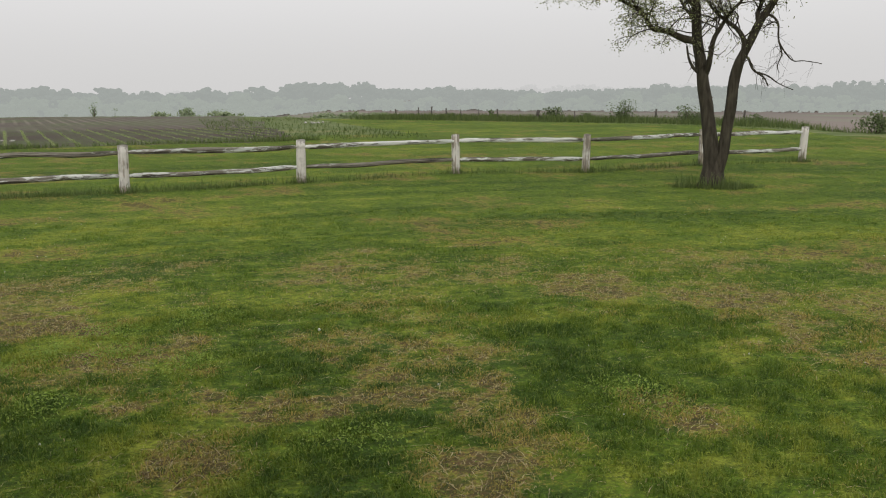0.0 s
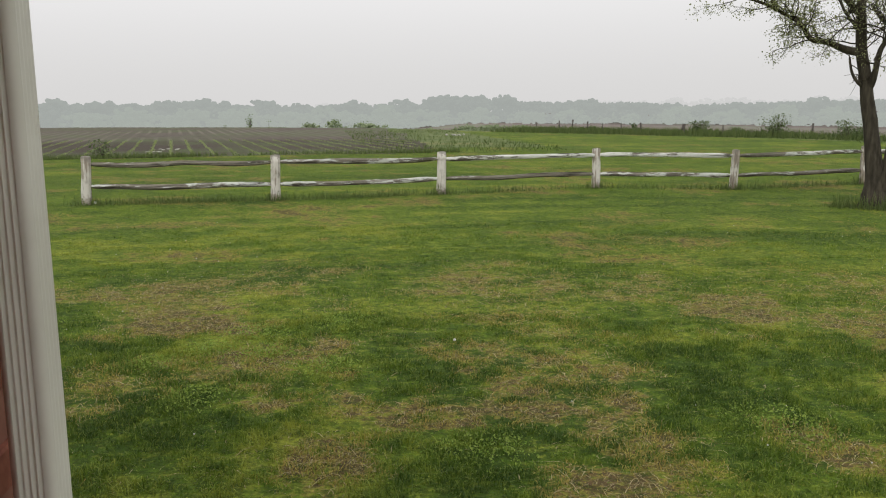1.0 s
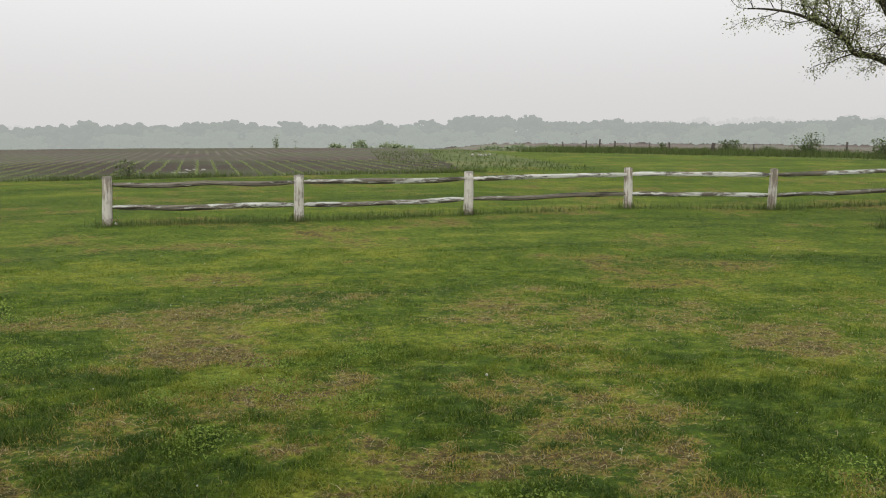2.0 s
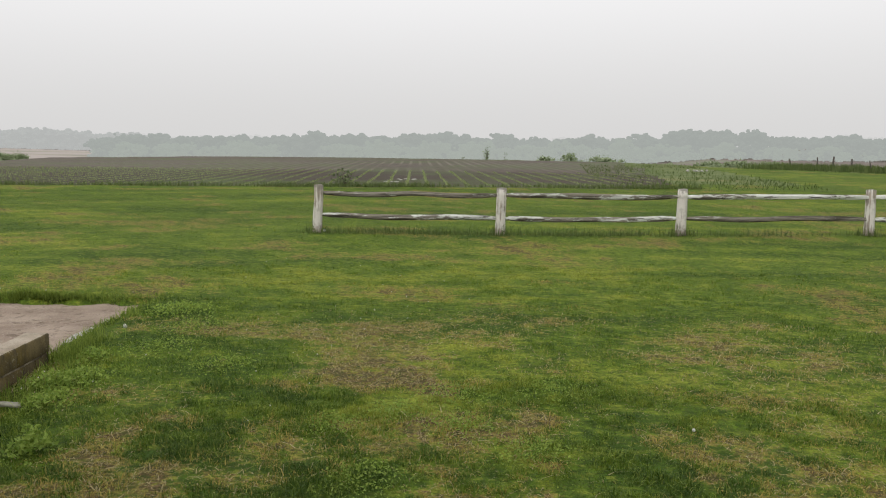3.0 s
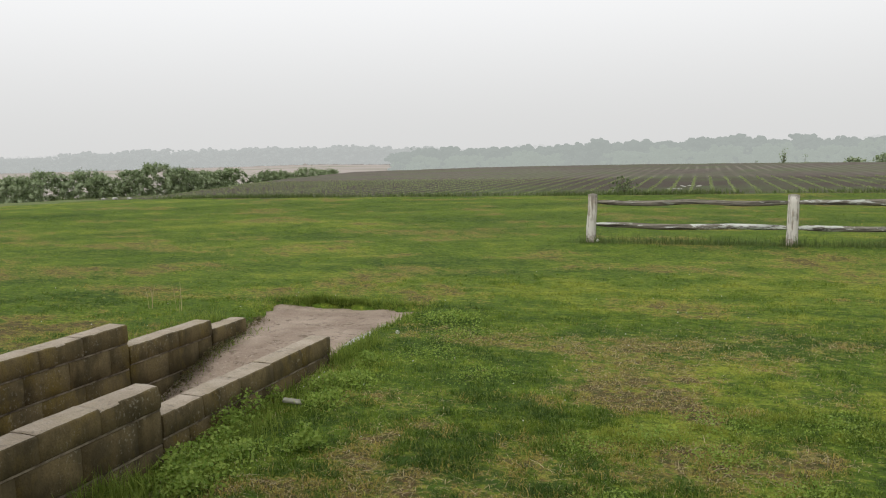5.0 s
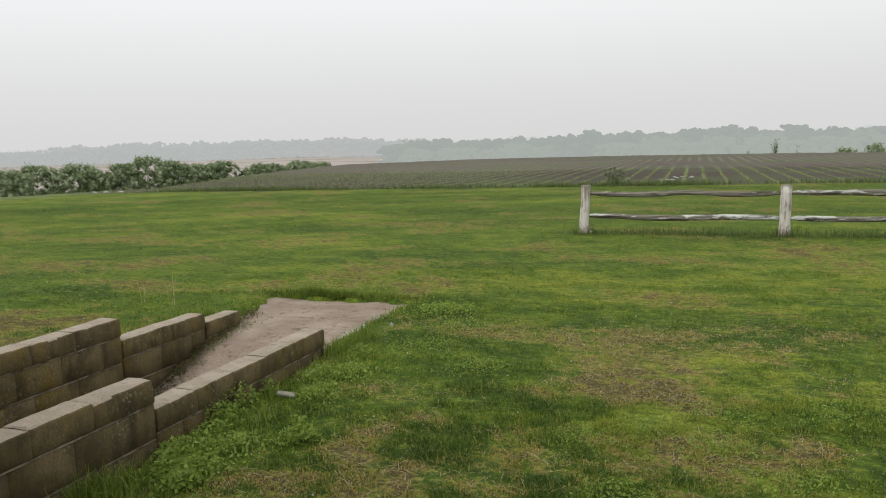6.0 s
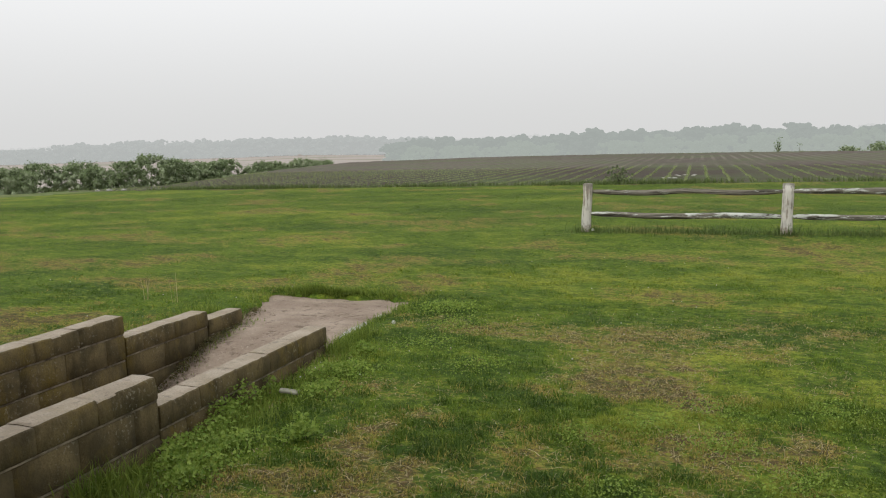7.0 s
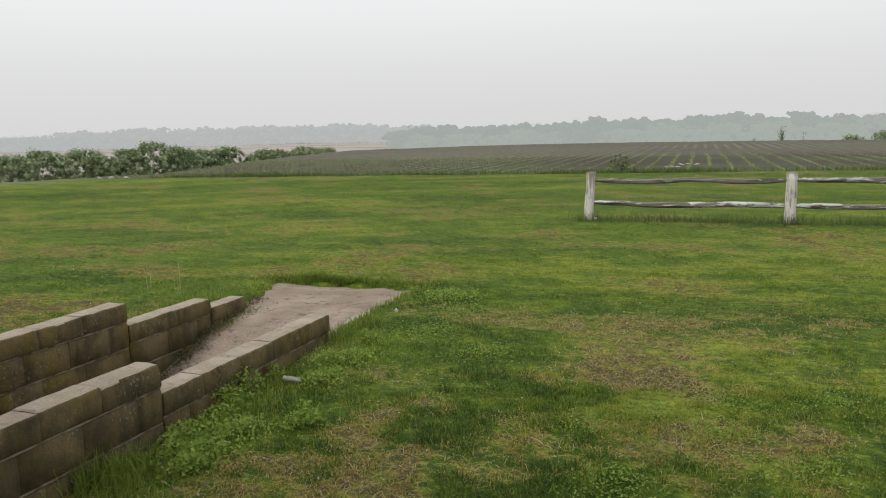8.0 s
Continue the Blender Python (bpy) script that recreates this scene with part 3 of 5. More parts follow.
# ---- far woods ----
def woods(name, label, az0, az1, dist, tall, count, material, seed):
    """Lumpy crowns side by side: each a cluster of ragged balls."""
    rng = random.Random(seed)
    ball = bmesh.new()
    bmesh.ops.create_icosphere(ball, subdivisions=2, radius=1)
    bv = np.array([v.co[:] for v in ball.verts])
    bf = np.array([[v.index for v in f.verts] for f in ball.faces])
    ball.free()
    vs, fs, base = [], [], 0
    for k in range(count):
        az = radians(az0 + (az1 - az0) * (k + rng.random()) / count)
        d = dist(math.degrees(az)) * rng.uniform(0.97, 1.1)
        x, y = d * math.sin(az), d * math.cos(az)
        h = tall(math.degrees(az)) * rng.choice((0.82, 0.86, 0.9, 0.92, 0.95, 0.97, 1.0, 1.0, 1.0, 1.03, 1.06, 1.18))
        z0 = gz(x, y)
        for q in range(30):
            rad = h * rng.uniform(0.05, 0.16)
            c = np.array([x + (rng.uniform(-0.6, 0.6) if q % 3 else rng.uniform(-0.3, 0.3)) * h, y + rng.uniform(-0.3, 0.3) * h, z0 + (rng.uniform(0.0, 0.9) if q % 3 else rng.uniform(0.78, 1.0)) * (h - rad)])
            lump = 1 + 0.55 * (lattice(bv[:, 0] * 2.7 + k * 7.1 + q, bv[:, 2] * 2.7 + bv[:, 1] * 1.7, seed) - 0.5)[:, None] * 2
            vs.append(c + bv * lump * rad * np.array([1.15, 1, 0.85]))
            fs.append(bf + base)
            base += len(bv)
    me = bpy.data.meshes.new(name)
    me.from_pydata(np.concatenate(vs).tolist(), [], np.concatenate(fs).tolist())
    me.materials.append(material)
    return tagged(new(name, me), label, "woods", kind="backdrop")


# Mist put into the woods' glow: farther layers are paler.
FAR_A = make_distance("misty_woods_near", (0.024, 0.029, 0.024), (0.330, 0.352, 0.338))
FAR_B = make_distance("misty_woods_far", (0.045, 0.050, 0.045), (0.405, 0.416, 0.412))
FAR_D = make_distance("misty_foot", (0.022, 0.028, 0.022), (0.350, 0.378, 0.352))
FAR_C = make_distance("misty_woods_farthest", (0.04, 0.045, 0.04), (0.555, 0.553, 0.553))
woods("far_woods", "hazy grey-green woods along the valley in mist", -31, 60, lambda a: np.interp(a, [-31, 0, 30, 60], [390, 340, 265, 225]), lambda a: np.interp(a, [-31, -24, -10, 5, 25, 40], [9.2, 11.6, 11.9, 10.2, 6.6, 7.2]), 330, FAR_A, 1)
# Added lumps with a paler glow imitate thicker mist below the woods.
woods("wood_edge", "added pale green lumps standing for thicker mist along the foot of the woods", -31, 60, lambda a: np.interp(a, [-31, 0, 30, 60], [372, 322, 250, 210]), lambda a: np.interp(a, [-31, -27, 4, 12], [4.5, 7.6, 7.4, 3.6]) + 1.3 * math.sin(a * 1.9) + 0.8 * math.sin(a * 4.7 + 1), 300, FAR_D, 5)
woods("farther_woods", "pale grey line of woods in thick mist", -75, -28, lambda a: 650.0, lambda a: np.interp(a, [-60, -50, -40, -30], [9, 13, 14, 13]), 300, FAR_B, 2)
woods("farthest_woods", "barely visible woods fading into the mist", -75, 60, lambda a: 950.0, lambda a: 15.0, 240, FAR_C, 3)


# ---- leaves, stems and blades ----
def mesh_of(name, verts, faces, material, smooth=False):
    me = bpy.data.meshes.new(name)
    me.from_pydata(verts.tolist() if isinstance(verts, np.ndarray) else verts, [], faces.tolist() if isinstance(faces, np.ndarray) else faces)
    me.materials.append(material)
    if smooth:
        me.polygons.foreach_set("use_smooth", np.ones(len(me.polygons), bool))
    return me


def leaf_cards(points, size, rng, droop=0.3, long=1.7):
    """A small folded diamond leaf at every point, turned at random."""
    n = len(points)
    a, tilt = rng.uniform(0, 2 * np.pi, n), rng.normal(-droop, 0.55, n)
    d = np.stack([np.cos(a) * np.cos(tilt), np.sin(a) * np.cos(tilt), np.sin(tilt)], 1)
    up = rng.normal(0, 0.5, (n, 3)) + np.array([0, 0, 1.0])
    side = np.cross(d, up)
    side /= np.linalg.norm(side, axis=1)[:, None] + 1e-9
    nrm = np.cross(side, d)
    s = (size * rng.uniform(0.6, 1.25, n))[:, None]
    v = np.stack([points, points + d * s * long * 0.45 + side * s * 0.42 + nrm * s * 0.12, points + d * s * long, points + d * s * long * 0.45 - side * s * 0.42 + nrm * s * 0.12], 1).reshape(-1, 3)
    k = np.arange(n) * 4
    f = np.concatenate([np.stack([k, k + 1, k + 2], 1), np.stack([k, k + 2, k + 3], 1)])
    return v, f


def tube(bm, pts, radii, sides=7, seed=0.0, lump=0.12):
    rows = []
    pts = [Vector(p) for p in pts]
    x = (pts[1] - pts[0]).orthogonal()
    for k, (p, r) in enumerate(zip(pts, radii)):
        d = (pts[min(k + 1, len(pts) - 1)] - pts[max(k - 1, 0)]).normalized()
        x = (x - d * x.dot(d)).normalized()
        y = d.cross(x)
        row = []
        for q in range(sides):
            a = 2 * math.pi * q / sides
            o = (x * math.cos(a) + y * math.sin(a))
            row.append(bm.verts.new(p + o * r * (1 + lump * noise.noise(p * 3 + o * 1.3 + Vector((seed, 0, 0))))))
        rows.append(row)
    for lo, hi in zip(rows, rows[1:]):
        for q in range(sides):
            bm.faces.new((lo[q], lo[(q + 1) % sides], hi[(q + 1) % sides], hi[q])).smooth = True
    bm.faces.new(rows[-1])


def smooth_path(pts, n):
    """Catmull-Rom through the points."""
    p = [Vector(q) for q in pts]
    p = [p[0] * 2 - p[1]] + p + [p[-1] * 2 - p[-2]]
    out = []
    for k in range(1, len(p) - 2):
        for q in range(n):
            t = q / n
            out.append(0.5 * (2 * p[k] + (p[k + 1] - p[k - 1]) * t + (2 * p[k - 1] - 5 * p[k] + 4 * p[k + 1] - p[k + 2]) * t * t + (3 * p[k] - p[k - 1] - 3 * p[k + 1] + p[k + 2]) * t ** 3))
    return out + [p[-2]]


# ---- the tree ----
TREE_X, TREE_Y = 8.76, 10.97
# limbs: points (across, up, deep) and the radius at both ends, leafiness
TREE_LIMBS = {
    "trunk_a": ([(-0.02, -0.10, 0), (-0.03, 0.35, 0), (-0.09, 0.75, 0), (-0.14, 1.10, 0), (-0.26, 1.85, 0.02), (-0.38, 2.48, 0.05), (-0.44, 3.1, 0.05), (-0.44, 3.6, 0.1), (-0.36, 4.3, 0.1), (-0.2, 5.2, 0.0)], 0.150, 0.03, 0.5),
    "trunk_b": ([(0.04, 0.20, -0.04), (0.12, 0.60, -0.05), (0.19, 1.20, -0.06), (0.26, 1.95, -0.08), (0.38, 2.28, -0.1), (0.60, 2.76, -0.1), (0.83, 3.14, -0.15), (1.0, 3.45, -0.2), (1.2, 4.1, -0.3), (1.3, 5.0, -0.3)], 0.108, 0.025, 0.15),
    "limb_c": ([(-0.38, 2.46, 0.05), (-0.62, 2.54, 0.02), (-0.90, 2.66, 0.0), (-1.14, 2.71, -0.1), (-1.30, 2.93, -0.15), (-1.53, 3.10, -0.2), (-1.85, 3.28, -0.3), (-2.3, 3.42, -0.35), (-2.7, 3.46, -0.4)], 0.070, 0.012, 1.6),
    "limb_d": ([(-0.24, 1.90, 0.02), (-0.18, 2.06, -0.05), (-0.13, 2.44, -0.12), (-0.04, 2.63, -0.15), (0.14, 2.92, -0.2), (0.34, 3.16, -0.25), (0.5, 3.8, -0.3)], 0.060, 0.015, 0.4),
    "limb_e": ([(0.37, 2.30, -0.1), (0.35, 2.45, -0.12), (0.23, 2.64, -0.15), (0.05, 2.79, -0.12), (-0.14, 2.95, -0.08), (-0.3, 3.2, -0.05)], 0.058, 0.018, 0.4),
    "limb_f": ([(-0.30, 1.92, 0), (-0.43, 2.04, -0.05), (-0.52, 2.20, -0.06), (-0.55, 2.40, -0.06)], 0.035, 0.016, 0.0),
    "limb_g": ([(0.66, 2.86, -0.12), (0.78, 2.82, -0.15), (0.88, 2.68, -0.2), (0.91, 2.40, -0.2), (1.10, 2.12, -0.22), (1.30, 2.10, -0.25), (1.56, 2.04, -0.3)], 0.026, 0.005, 0.0),
    "limb_h": ([(0.32, 2.22, -0.1), (0.44, 2.16, -0.12), (0.52, 1.99, -0.15), (0.69, 1.86, -0.2), (0.77, 1.70, -0.22)], 0.030, 0.010, 0.0),
    "limb_l": ([(0.60, 1.94, -0.17), (0.76, 1.88, -0.2), (0.91, 1.77, -0.22), (1.15, 1.64, -0.25)], 0.016, 0.006, 0.0),
    "limb_m": ([(0.90, 2.42, -0.2), (0.95, 2.22, -0.22), (0.89, 2.04, -0.22), (0.93, 1.92, -0.22)], 0.014, 0.005, 0.0),
    "limb_i": ([(-0.40, 3.0, 0.05), (-0.75, 3.4, 0.2), (-1.2, 3.8, 0.3), (-1.9, 4.1, 0.3), (-2.6, 4.3, 0.2)], 0.06, 0.012, 1.3),
    "limb_j": ([(-0.38, 2.6, 0.05), (-0.48, 2.85, 0.0), (-0.66, 3.1, -0.1), (-0.9, 3.6, -0.2)], 0.045, 0.012, 1.0),
    "limb_k": ([(0.58, 2.70, -0.1), (0.55, 2.92, -0.05), (0.62, 3.12, 0.0), (0.75, 3.8, 0.1)], 0.055, 0.015, 0.3),
}


def build_tree():
    rt = Vector((0.80, -0.60, 0))
    dp = Vector((0.60, 0.80, 0))
    rng = random.Random(12)
    tree = empty("tree", (TREE_X, TREE_Y, gz(TREE_X, TREE_Y)), "old tree with two dark trunks, dead limbs and thin young leaves", "tree")
    tips = []
    for name, (pts, r0, r1, leafy) in TREE_LIMBS.items():
        line = smooth_path([rt * u + dp * d + Vector((0, 0, z)) for u, z, d in pts], 5)
        bm = bmesh.new()
        n = len(line)
        radii = [r0 + (r1 - r0) * (k / (n - 1)) ** (1.05 if r0 > 0.1 else 0.8) for k in range(n)]
        if name == "trunk_a":
            radii = [r * (1 + 0.75 * math.exp(-max(0, p.z) * 3.2)) for r, p in zip(radii, line)]
        line = [p + Vector([0.02 * noise.noise(p * 2.5 + Vector((k * 5.0, 0, 0))) for k in range(3)]) for p in line]
        tube(bm, line, radii, 12 if r0 > 0.1 else 8, len(name), 0.18)
        # side twigs, then twiglets
        first = 0.55 if name.startswith("trunk") else 0.25
        for q in range(int(n * (0.45 if name.startswith("trunk") else 0.8 if leafy > 0.9 else 0.5 if leafy else 0.3))):
            f = rng.uniform(first, 1.0)
            k = min(n - 2, int(f * (n - 1)))
            p, r = line[k], radii[k]
            if p.z < 1.7:
                continue
            along = (line[k + 1] - line[k]).normalized()
            d = (along * 0.5 + Vector((rng.gauss(0, 1), rng.gauss(0, 1), rng.gauss(0.95 if leafy > 0.9 else 0.45, 0.55)))).normalized()
            length = rng.uniform(0.35, 0.85) * (1 if leafy else 0.4)
            twig = [p]
            for m in range(5):
                d = (d + Vector((rng.gauss(0, 0.32), rng.gauss(0, 0.32), rng.gauss(0.03 if leafy else -0.08, 0.3)))).normalized()
                twig.append(twig[-1] + d * length / 5)
            tr = min(r * 0.5, 0.014)
            tube(bm, twig, [tr * (1 - 0.16 * m) for m in range(6)], 5, q, 0.1)
            for m in range(2, 6):
                for w in range(2 if leafy else 1):
                    d2 = (d + Vector((rng.gauss(0, 0.8), rng.gauss(0, 0.8), rng.gauss(0, 0.7)))).normalized()
                    end = twig[m] + d2 * rng.uniform(0.1, 0.35)
                    tube(bm, [twig[m], (twig[m] + end) / 2 + Vector((0, 0, rng.uniform(-0.03, 0.03))), end], [tr * 0.35, tr * 0.28, tr * 0.15], 4, q, 0)
                    if leafy:
                        tips += [(twig[m].lerp(end, f2), leafy) for f2 in (0.3, 0.6, 0.8, 1.0)]
        part("trunk" if name.startswith("trunk") else "limb", bm, BARK, tree)
    nrng = np.random.default_rng(4)
    pts = []
    for p, leafy in tips:
        for q in range(1 + int(nrng.random() < leafy) + int(leafy > 0.9) * 4):
            pts.append(np.array(p) + nrng.normal(0, 0.06, 3))
    v, f = leaf_cards(np.array(pts), 0.026, nrng)
    leaves = tagged(new("leaves", mesh_of("leaves", v, f, LEAF)), "small sparse yellow-green spring leaves")
    leaves.parent = tree


build_tree()


# ---- bushes and saplings ----
BUSH_A = make_leaf("bush_leaf", (0.085, 0.120, 0.050), (0.16, 0.20, 0.085))
# Haze put into the colours: far leaves and cores paler than true foliage.
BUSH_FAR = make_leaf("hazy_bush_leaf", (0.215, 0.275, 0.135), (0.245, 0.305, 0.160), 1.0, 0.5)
BUSH_CORE = make_plain("hazy_bush_core", (0.24, 0.285, 0.17), (0.28, 0.325, 0.20), 3)
STEM = make_plain("bush_stem", (0.08, 0.065, 0.05), (0.14, 0.12, 0.09), 10)


ball_bm = bmesh.new()
bmesh.ops.create_icosphere(ball_bm, subdivisions=2, radius=1)
BALL = np.array([v.co[:] for v in ball_bm.verts])
BALL_F = np.array([[v.index for v in f.verts] for f in ball_bm.faces])
ball_bm.free()


def build_bush(name, x, y, top, wide, leaf, label, seed, size=0.12, count=500, upright=False, group=""):
    z0 = gz(x, y)
    tall = max(0.5, top - z0)
    nrng, rng = np.random.default_rng(seed), random.Random(seed)
    bush = empty(name, (x, y, z0), label, "sapling" if upright else "bush", group)
    bm = bmesh.new()
    lumps = []
    for k in range(7 if not upright else 9):
        a = rng.uniform(0, 2 * math.pi)
        f = rng.uniform(0.35, 1.0)
        rad = wide * 0.5 * math.sqrt(rng.random()) * (1.0 - 0.45 * f)
        end = Vector((math.cos(a) * rad, math.sin(a) * rad, tall * (f if k else 1.0) * (0.93 if upright or wide < 2.1 else 0.6)))
        mid = end * 0.5 + Vector((rng.uniform(-0.1, 0.1), rng.uniform(-0.1, 0.1), 0))
        tube(bm, [(end.x * 0.1, end.y * 0.1, -0.1), mid, end], [0.02 + 0.012 * tall, 0.012 + 0.006 * tall, 0.008], 5, k)
        lumps.append(np.array(end))
        lumps.append(np.array(mid.lerp(end, 0.4)))
        if not upright:
            lumps.append(np.array((end.x * 1.2, end.y * 1.2, tall * rng.uniform(0.1, 0.5))))
    part("stems", bm, STEM, bush)
    lumps = np.array(lumps)
    if not upright and wide > 2.1:
        # a closed, uneven dome: inner masses with leaves over them
        cores, vs, fs = [], [], []
        for k in range(190):
            a, f, h = rng.uniform(0, 2 * math.pi), math.sqrt(rng.random()), rng.random()
            rad = wide * rng.uniform(0.035, 0.085)
            reach = wide * 0.66 * f * math.sqrt(max(0.05, 1 - h ** 3 * 0.9))
            c = np.array((math.cos(a) * reach, math.sin(a) * reach, max(rad * 0.3, h * (tall - rad * 0.7))))
            cores.append((*c, rad))
            lump = 0.6 + 0.8 * lattice(BALL[:, 0] * 2.4 + k * 5.3, BALL[:, 2] * 2.4 + BALL[:, 1] * 1.9 + seed, 7)
            vs.append(c + BALL * lump[:, None] * rad * 0.6)
            fs.append(BALL_F + len(BALL) * k)
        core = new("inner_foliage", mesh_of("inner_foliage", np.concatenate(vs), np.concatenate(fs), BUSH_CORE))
        core.parent = bush
        cores = np.array(cores)[nrng.integers(0, len(cores), count)]
        way = nrng.normal(0, 1, (count, 3)) + np.array([0, 0, 0.3])
        way /= np.linalg.norm(way, axis=1)[:, None]
        pts = cores[:, :3] + way * cores[:, 3:] * np.abs(nrng.normal(0.9, 0.45, (count, 1)))
        pts[:, 2] = np.clip(pts[:, 2], 0.03, None)
    else:
        pick = lumps[nrng.integers(0, len(lumps), count)]
        spread = np.array([wide * 0.13, wide * 0.13, tall * (0.11 if not upright else 0.07)])
        pts = pick + nrng.normal(0, 1, (count, 3)) * spread
        pts[:, 2] = np.clip(pts[:, 2], 0.03, tall)
    v, f = leaf_cards(pts, size, nrng, 0.1, 1.4)
    ob = new("foliage", mesh_of("foliage", v, f, leaf))
    ob.parent = bush


VALLEY_BUSH = [(-79.6, 55.4, 0.5, 5.0), (-81.1, 60.2, 0.9, 4.5), (-78.6, 63.4, 0.9, 5.0), (-75.5, 63.0, 0.2, 4.0), (-72.4, 64.3, 0.8, 4.0), (-70.9, 66.3, 1.5, 5.0), (-70.2, 69.0, 0.9, 4.0), (-70.6, 72.2, 0.5, 5.0),
               (-70.5, 75.2, 0.3, 4.0), (-70.5, 77.8, 0.6, 4.5), (-67.4, 81.0, 0.1, 4.0), (-71.0, 88.0, 0.0, 3.5), (-73.3, 97.5, 0.1, 5.0), (-75.3, 105.0, -0.2, 5.0), (-84.5, 58.0, 0.2, 4.5)]
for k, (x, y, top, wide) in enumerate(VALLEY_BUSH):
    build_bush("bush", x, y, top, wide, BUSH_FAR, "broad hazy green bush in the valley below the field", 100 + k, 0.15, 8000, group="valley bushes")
FIELD_BUSH = [(-1.4, 88.6, 0.25, 3.0), (1.1, 87.0, 0.55, 2.2), (1.6, 84.6, 0.6, 2.0), (4.2, 84.5, 0.3, 3.4), (5.7, 84.5, 0.1, 2.5), (9.5, 75.8, -0.15, 3.4), (13.9, 67.0, 0.35, 2.2), (15.3, 63.0, 0.35, 2.4), (12.2, 70.0, 0.2, 2.4)]
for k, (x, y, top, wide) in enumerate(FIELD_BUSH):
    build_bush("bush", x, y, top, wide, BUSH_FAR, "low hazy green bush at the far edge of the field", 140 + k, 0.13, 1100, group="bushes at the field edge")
FENCE_BUSH = [(24.7, 41.3, 1.25, 1.9), (22.7, 46.8, 0.8, 1.4), (20.8, 52.0, 0.55, 0.8), (26.1, 36.8, 0.95, 1.7), (26.0, 24.4, 0.9, 1.6), (23.9, 43.9, 0.4, 1.0), (27.5, 33.5, 0.5, 1.3), (18.0, 54.0, 0.25, 1.4)]
for k, (x, y, top, wide) in enumerate(FENCE_BUSH):
    build_bush("bush", x, y, top, wide, BUSH_A, "loose green bush beside the old wire fence", 170 + k, 0.085, 1000, group="bushes by the wire fence")
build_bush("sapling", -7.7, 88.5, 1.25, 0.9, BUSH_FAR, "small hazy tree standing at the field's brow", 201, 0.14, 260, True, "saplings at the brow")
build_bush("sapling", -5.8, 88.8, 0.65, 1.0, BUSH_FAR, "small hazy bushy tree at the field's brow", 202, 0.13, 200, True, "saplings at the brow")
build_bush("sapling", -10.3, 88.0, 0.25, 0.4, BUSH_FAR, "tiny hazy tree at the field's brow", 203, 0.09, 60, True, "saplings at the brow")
build_bush("weed_bush", -7.8, 29.4, 0.62, 1.1, BUSH_A, "leafy green weed at the edge of the lawn", 210, 0.10, 160)

# ---- old wire fence beyond the lawn ----
OLD_WOOD = make_plain("old_grey_wood", (0.06, 0.052, 0.045), (0.13, 0.115, 0.10), 12)


def build_wire_fence():
    fence = empty("wire_fence", (15, 55.5, gz(15, 55.5)), "old wire fence with thin dark wooden posts among weeds", "fence")
    at = [(14.8, 55.6, 0.055), (16.2, 54.6, 0.045), (16.7, 53.2, 0.06), (17.4, 52.1, 0.06), (18.0, 50.8, 0.035), (18.9, 49.8, 0.035), (19.8, 48.8, 0.06), (21.5, 46.3, 0.12), (22.9, 44.0, 0.04), (25.8, 39.7, 0.06), (27.6, 34.4, 0.06)]
    rng = random.Random(8)
    tops = []
    for k, (x, y, r) in enumerate(at):
        tall = 0.75 + rng.uniform(-0.1, 0.12)
        bm = bmesh.new()
        tube(bm, [(0, 0, -0.15), (rng.uniform(-0.02, 0.02), 0, tall * 0.5), (rng.uniform(-0.06, 0.06), 0, tall)], [r, r * 0.95, r * 0.85], 7, k)
        p = part("post", bm, OLD_WOOD, fence)
        p.location = (x - 15, y - 55.5, gz(x, y) - gz(15, 55.5))
        tops.append(Vector(p.location))
    for high in (0.3, 0.6):
        bm = bmesh.new()
        tube(bm, [t + Vector((0, 0, high)) for t in tops], [0.004] * len(tops), 4, 0, 0)
        part("wire", bm, OLD_WOOD, fence, "thin rusty wire")


build_wire_fence()

# ---- house corner and downspout ----
BRICK = make_plain("red_brick", (0.19, 0.062, 0.040), (0.27, 0.10, 0.062), 30, bump=0.004)
BRICK_PLAIN = make_plain("brick_wall_plain", (0.20, 0.085, 0.06), (0.26, 0.12, 0.085), 9)
WHITE_METAL = make_plain("white_enamel", (0.62, 0.59, 0.53), (0.54, 0.51, 0.45), 5, 0.45, 0.4)
HOUSE_X, HOUSE_Y = -0.560, 0.20


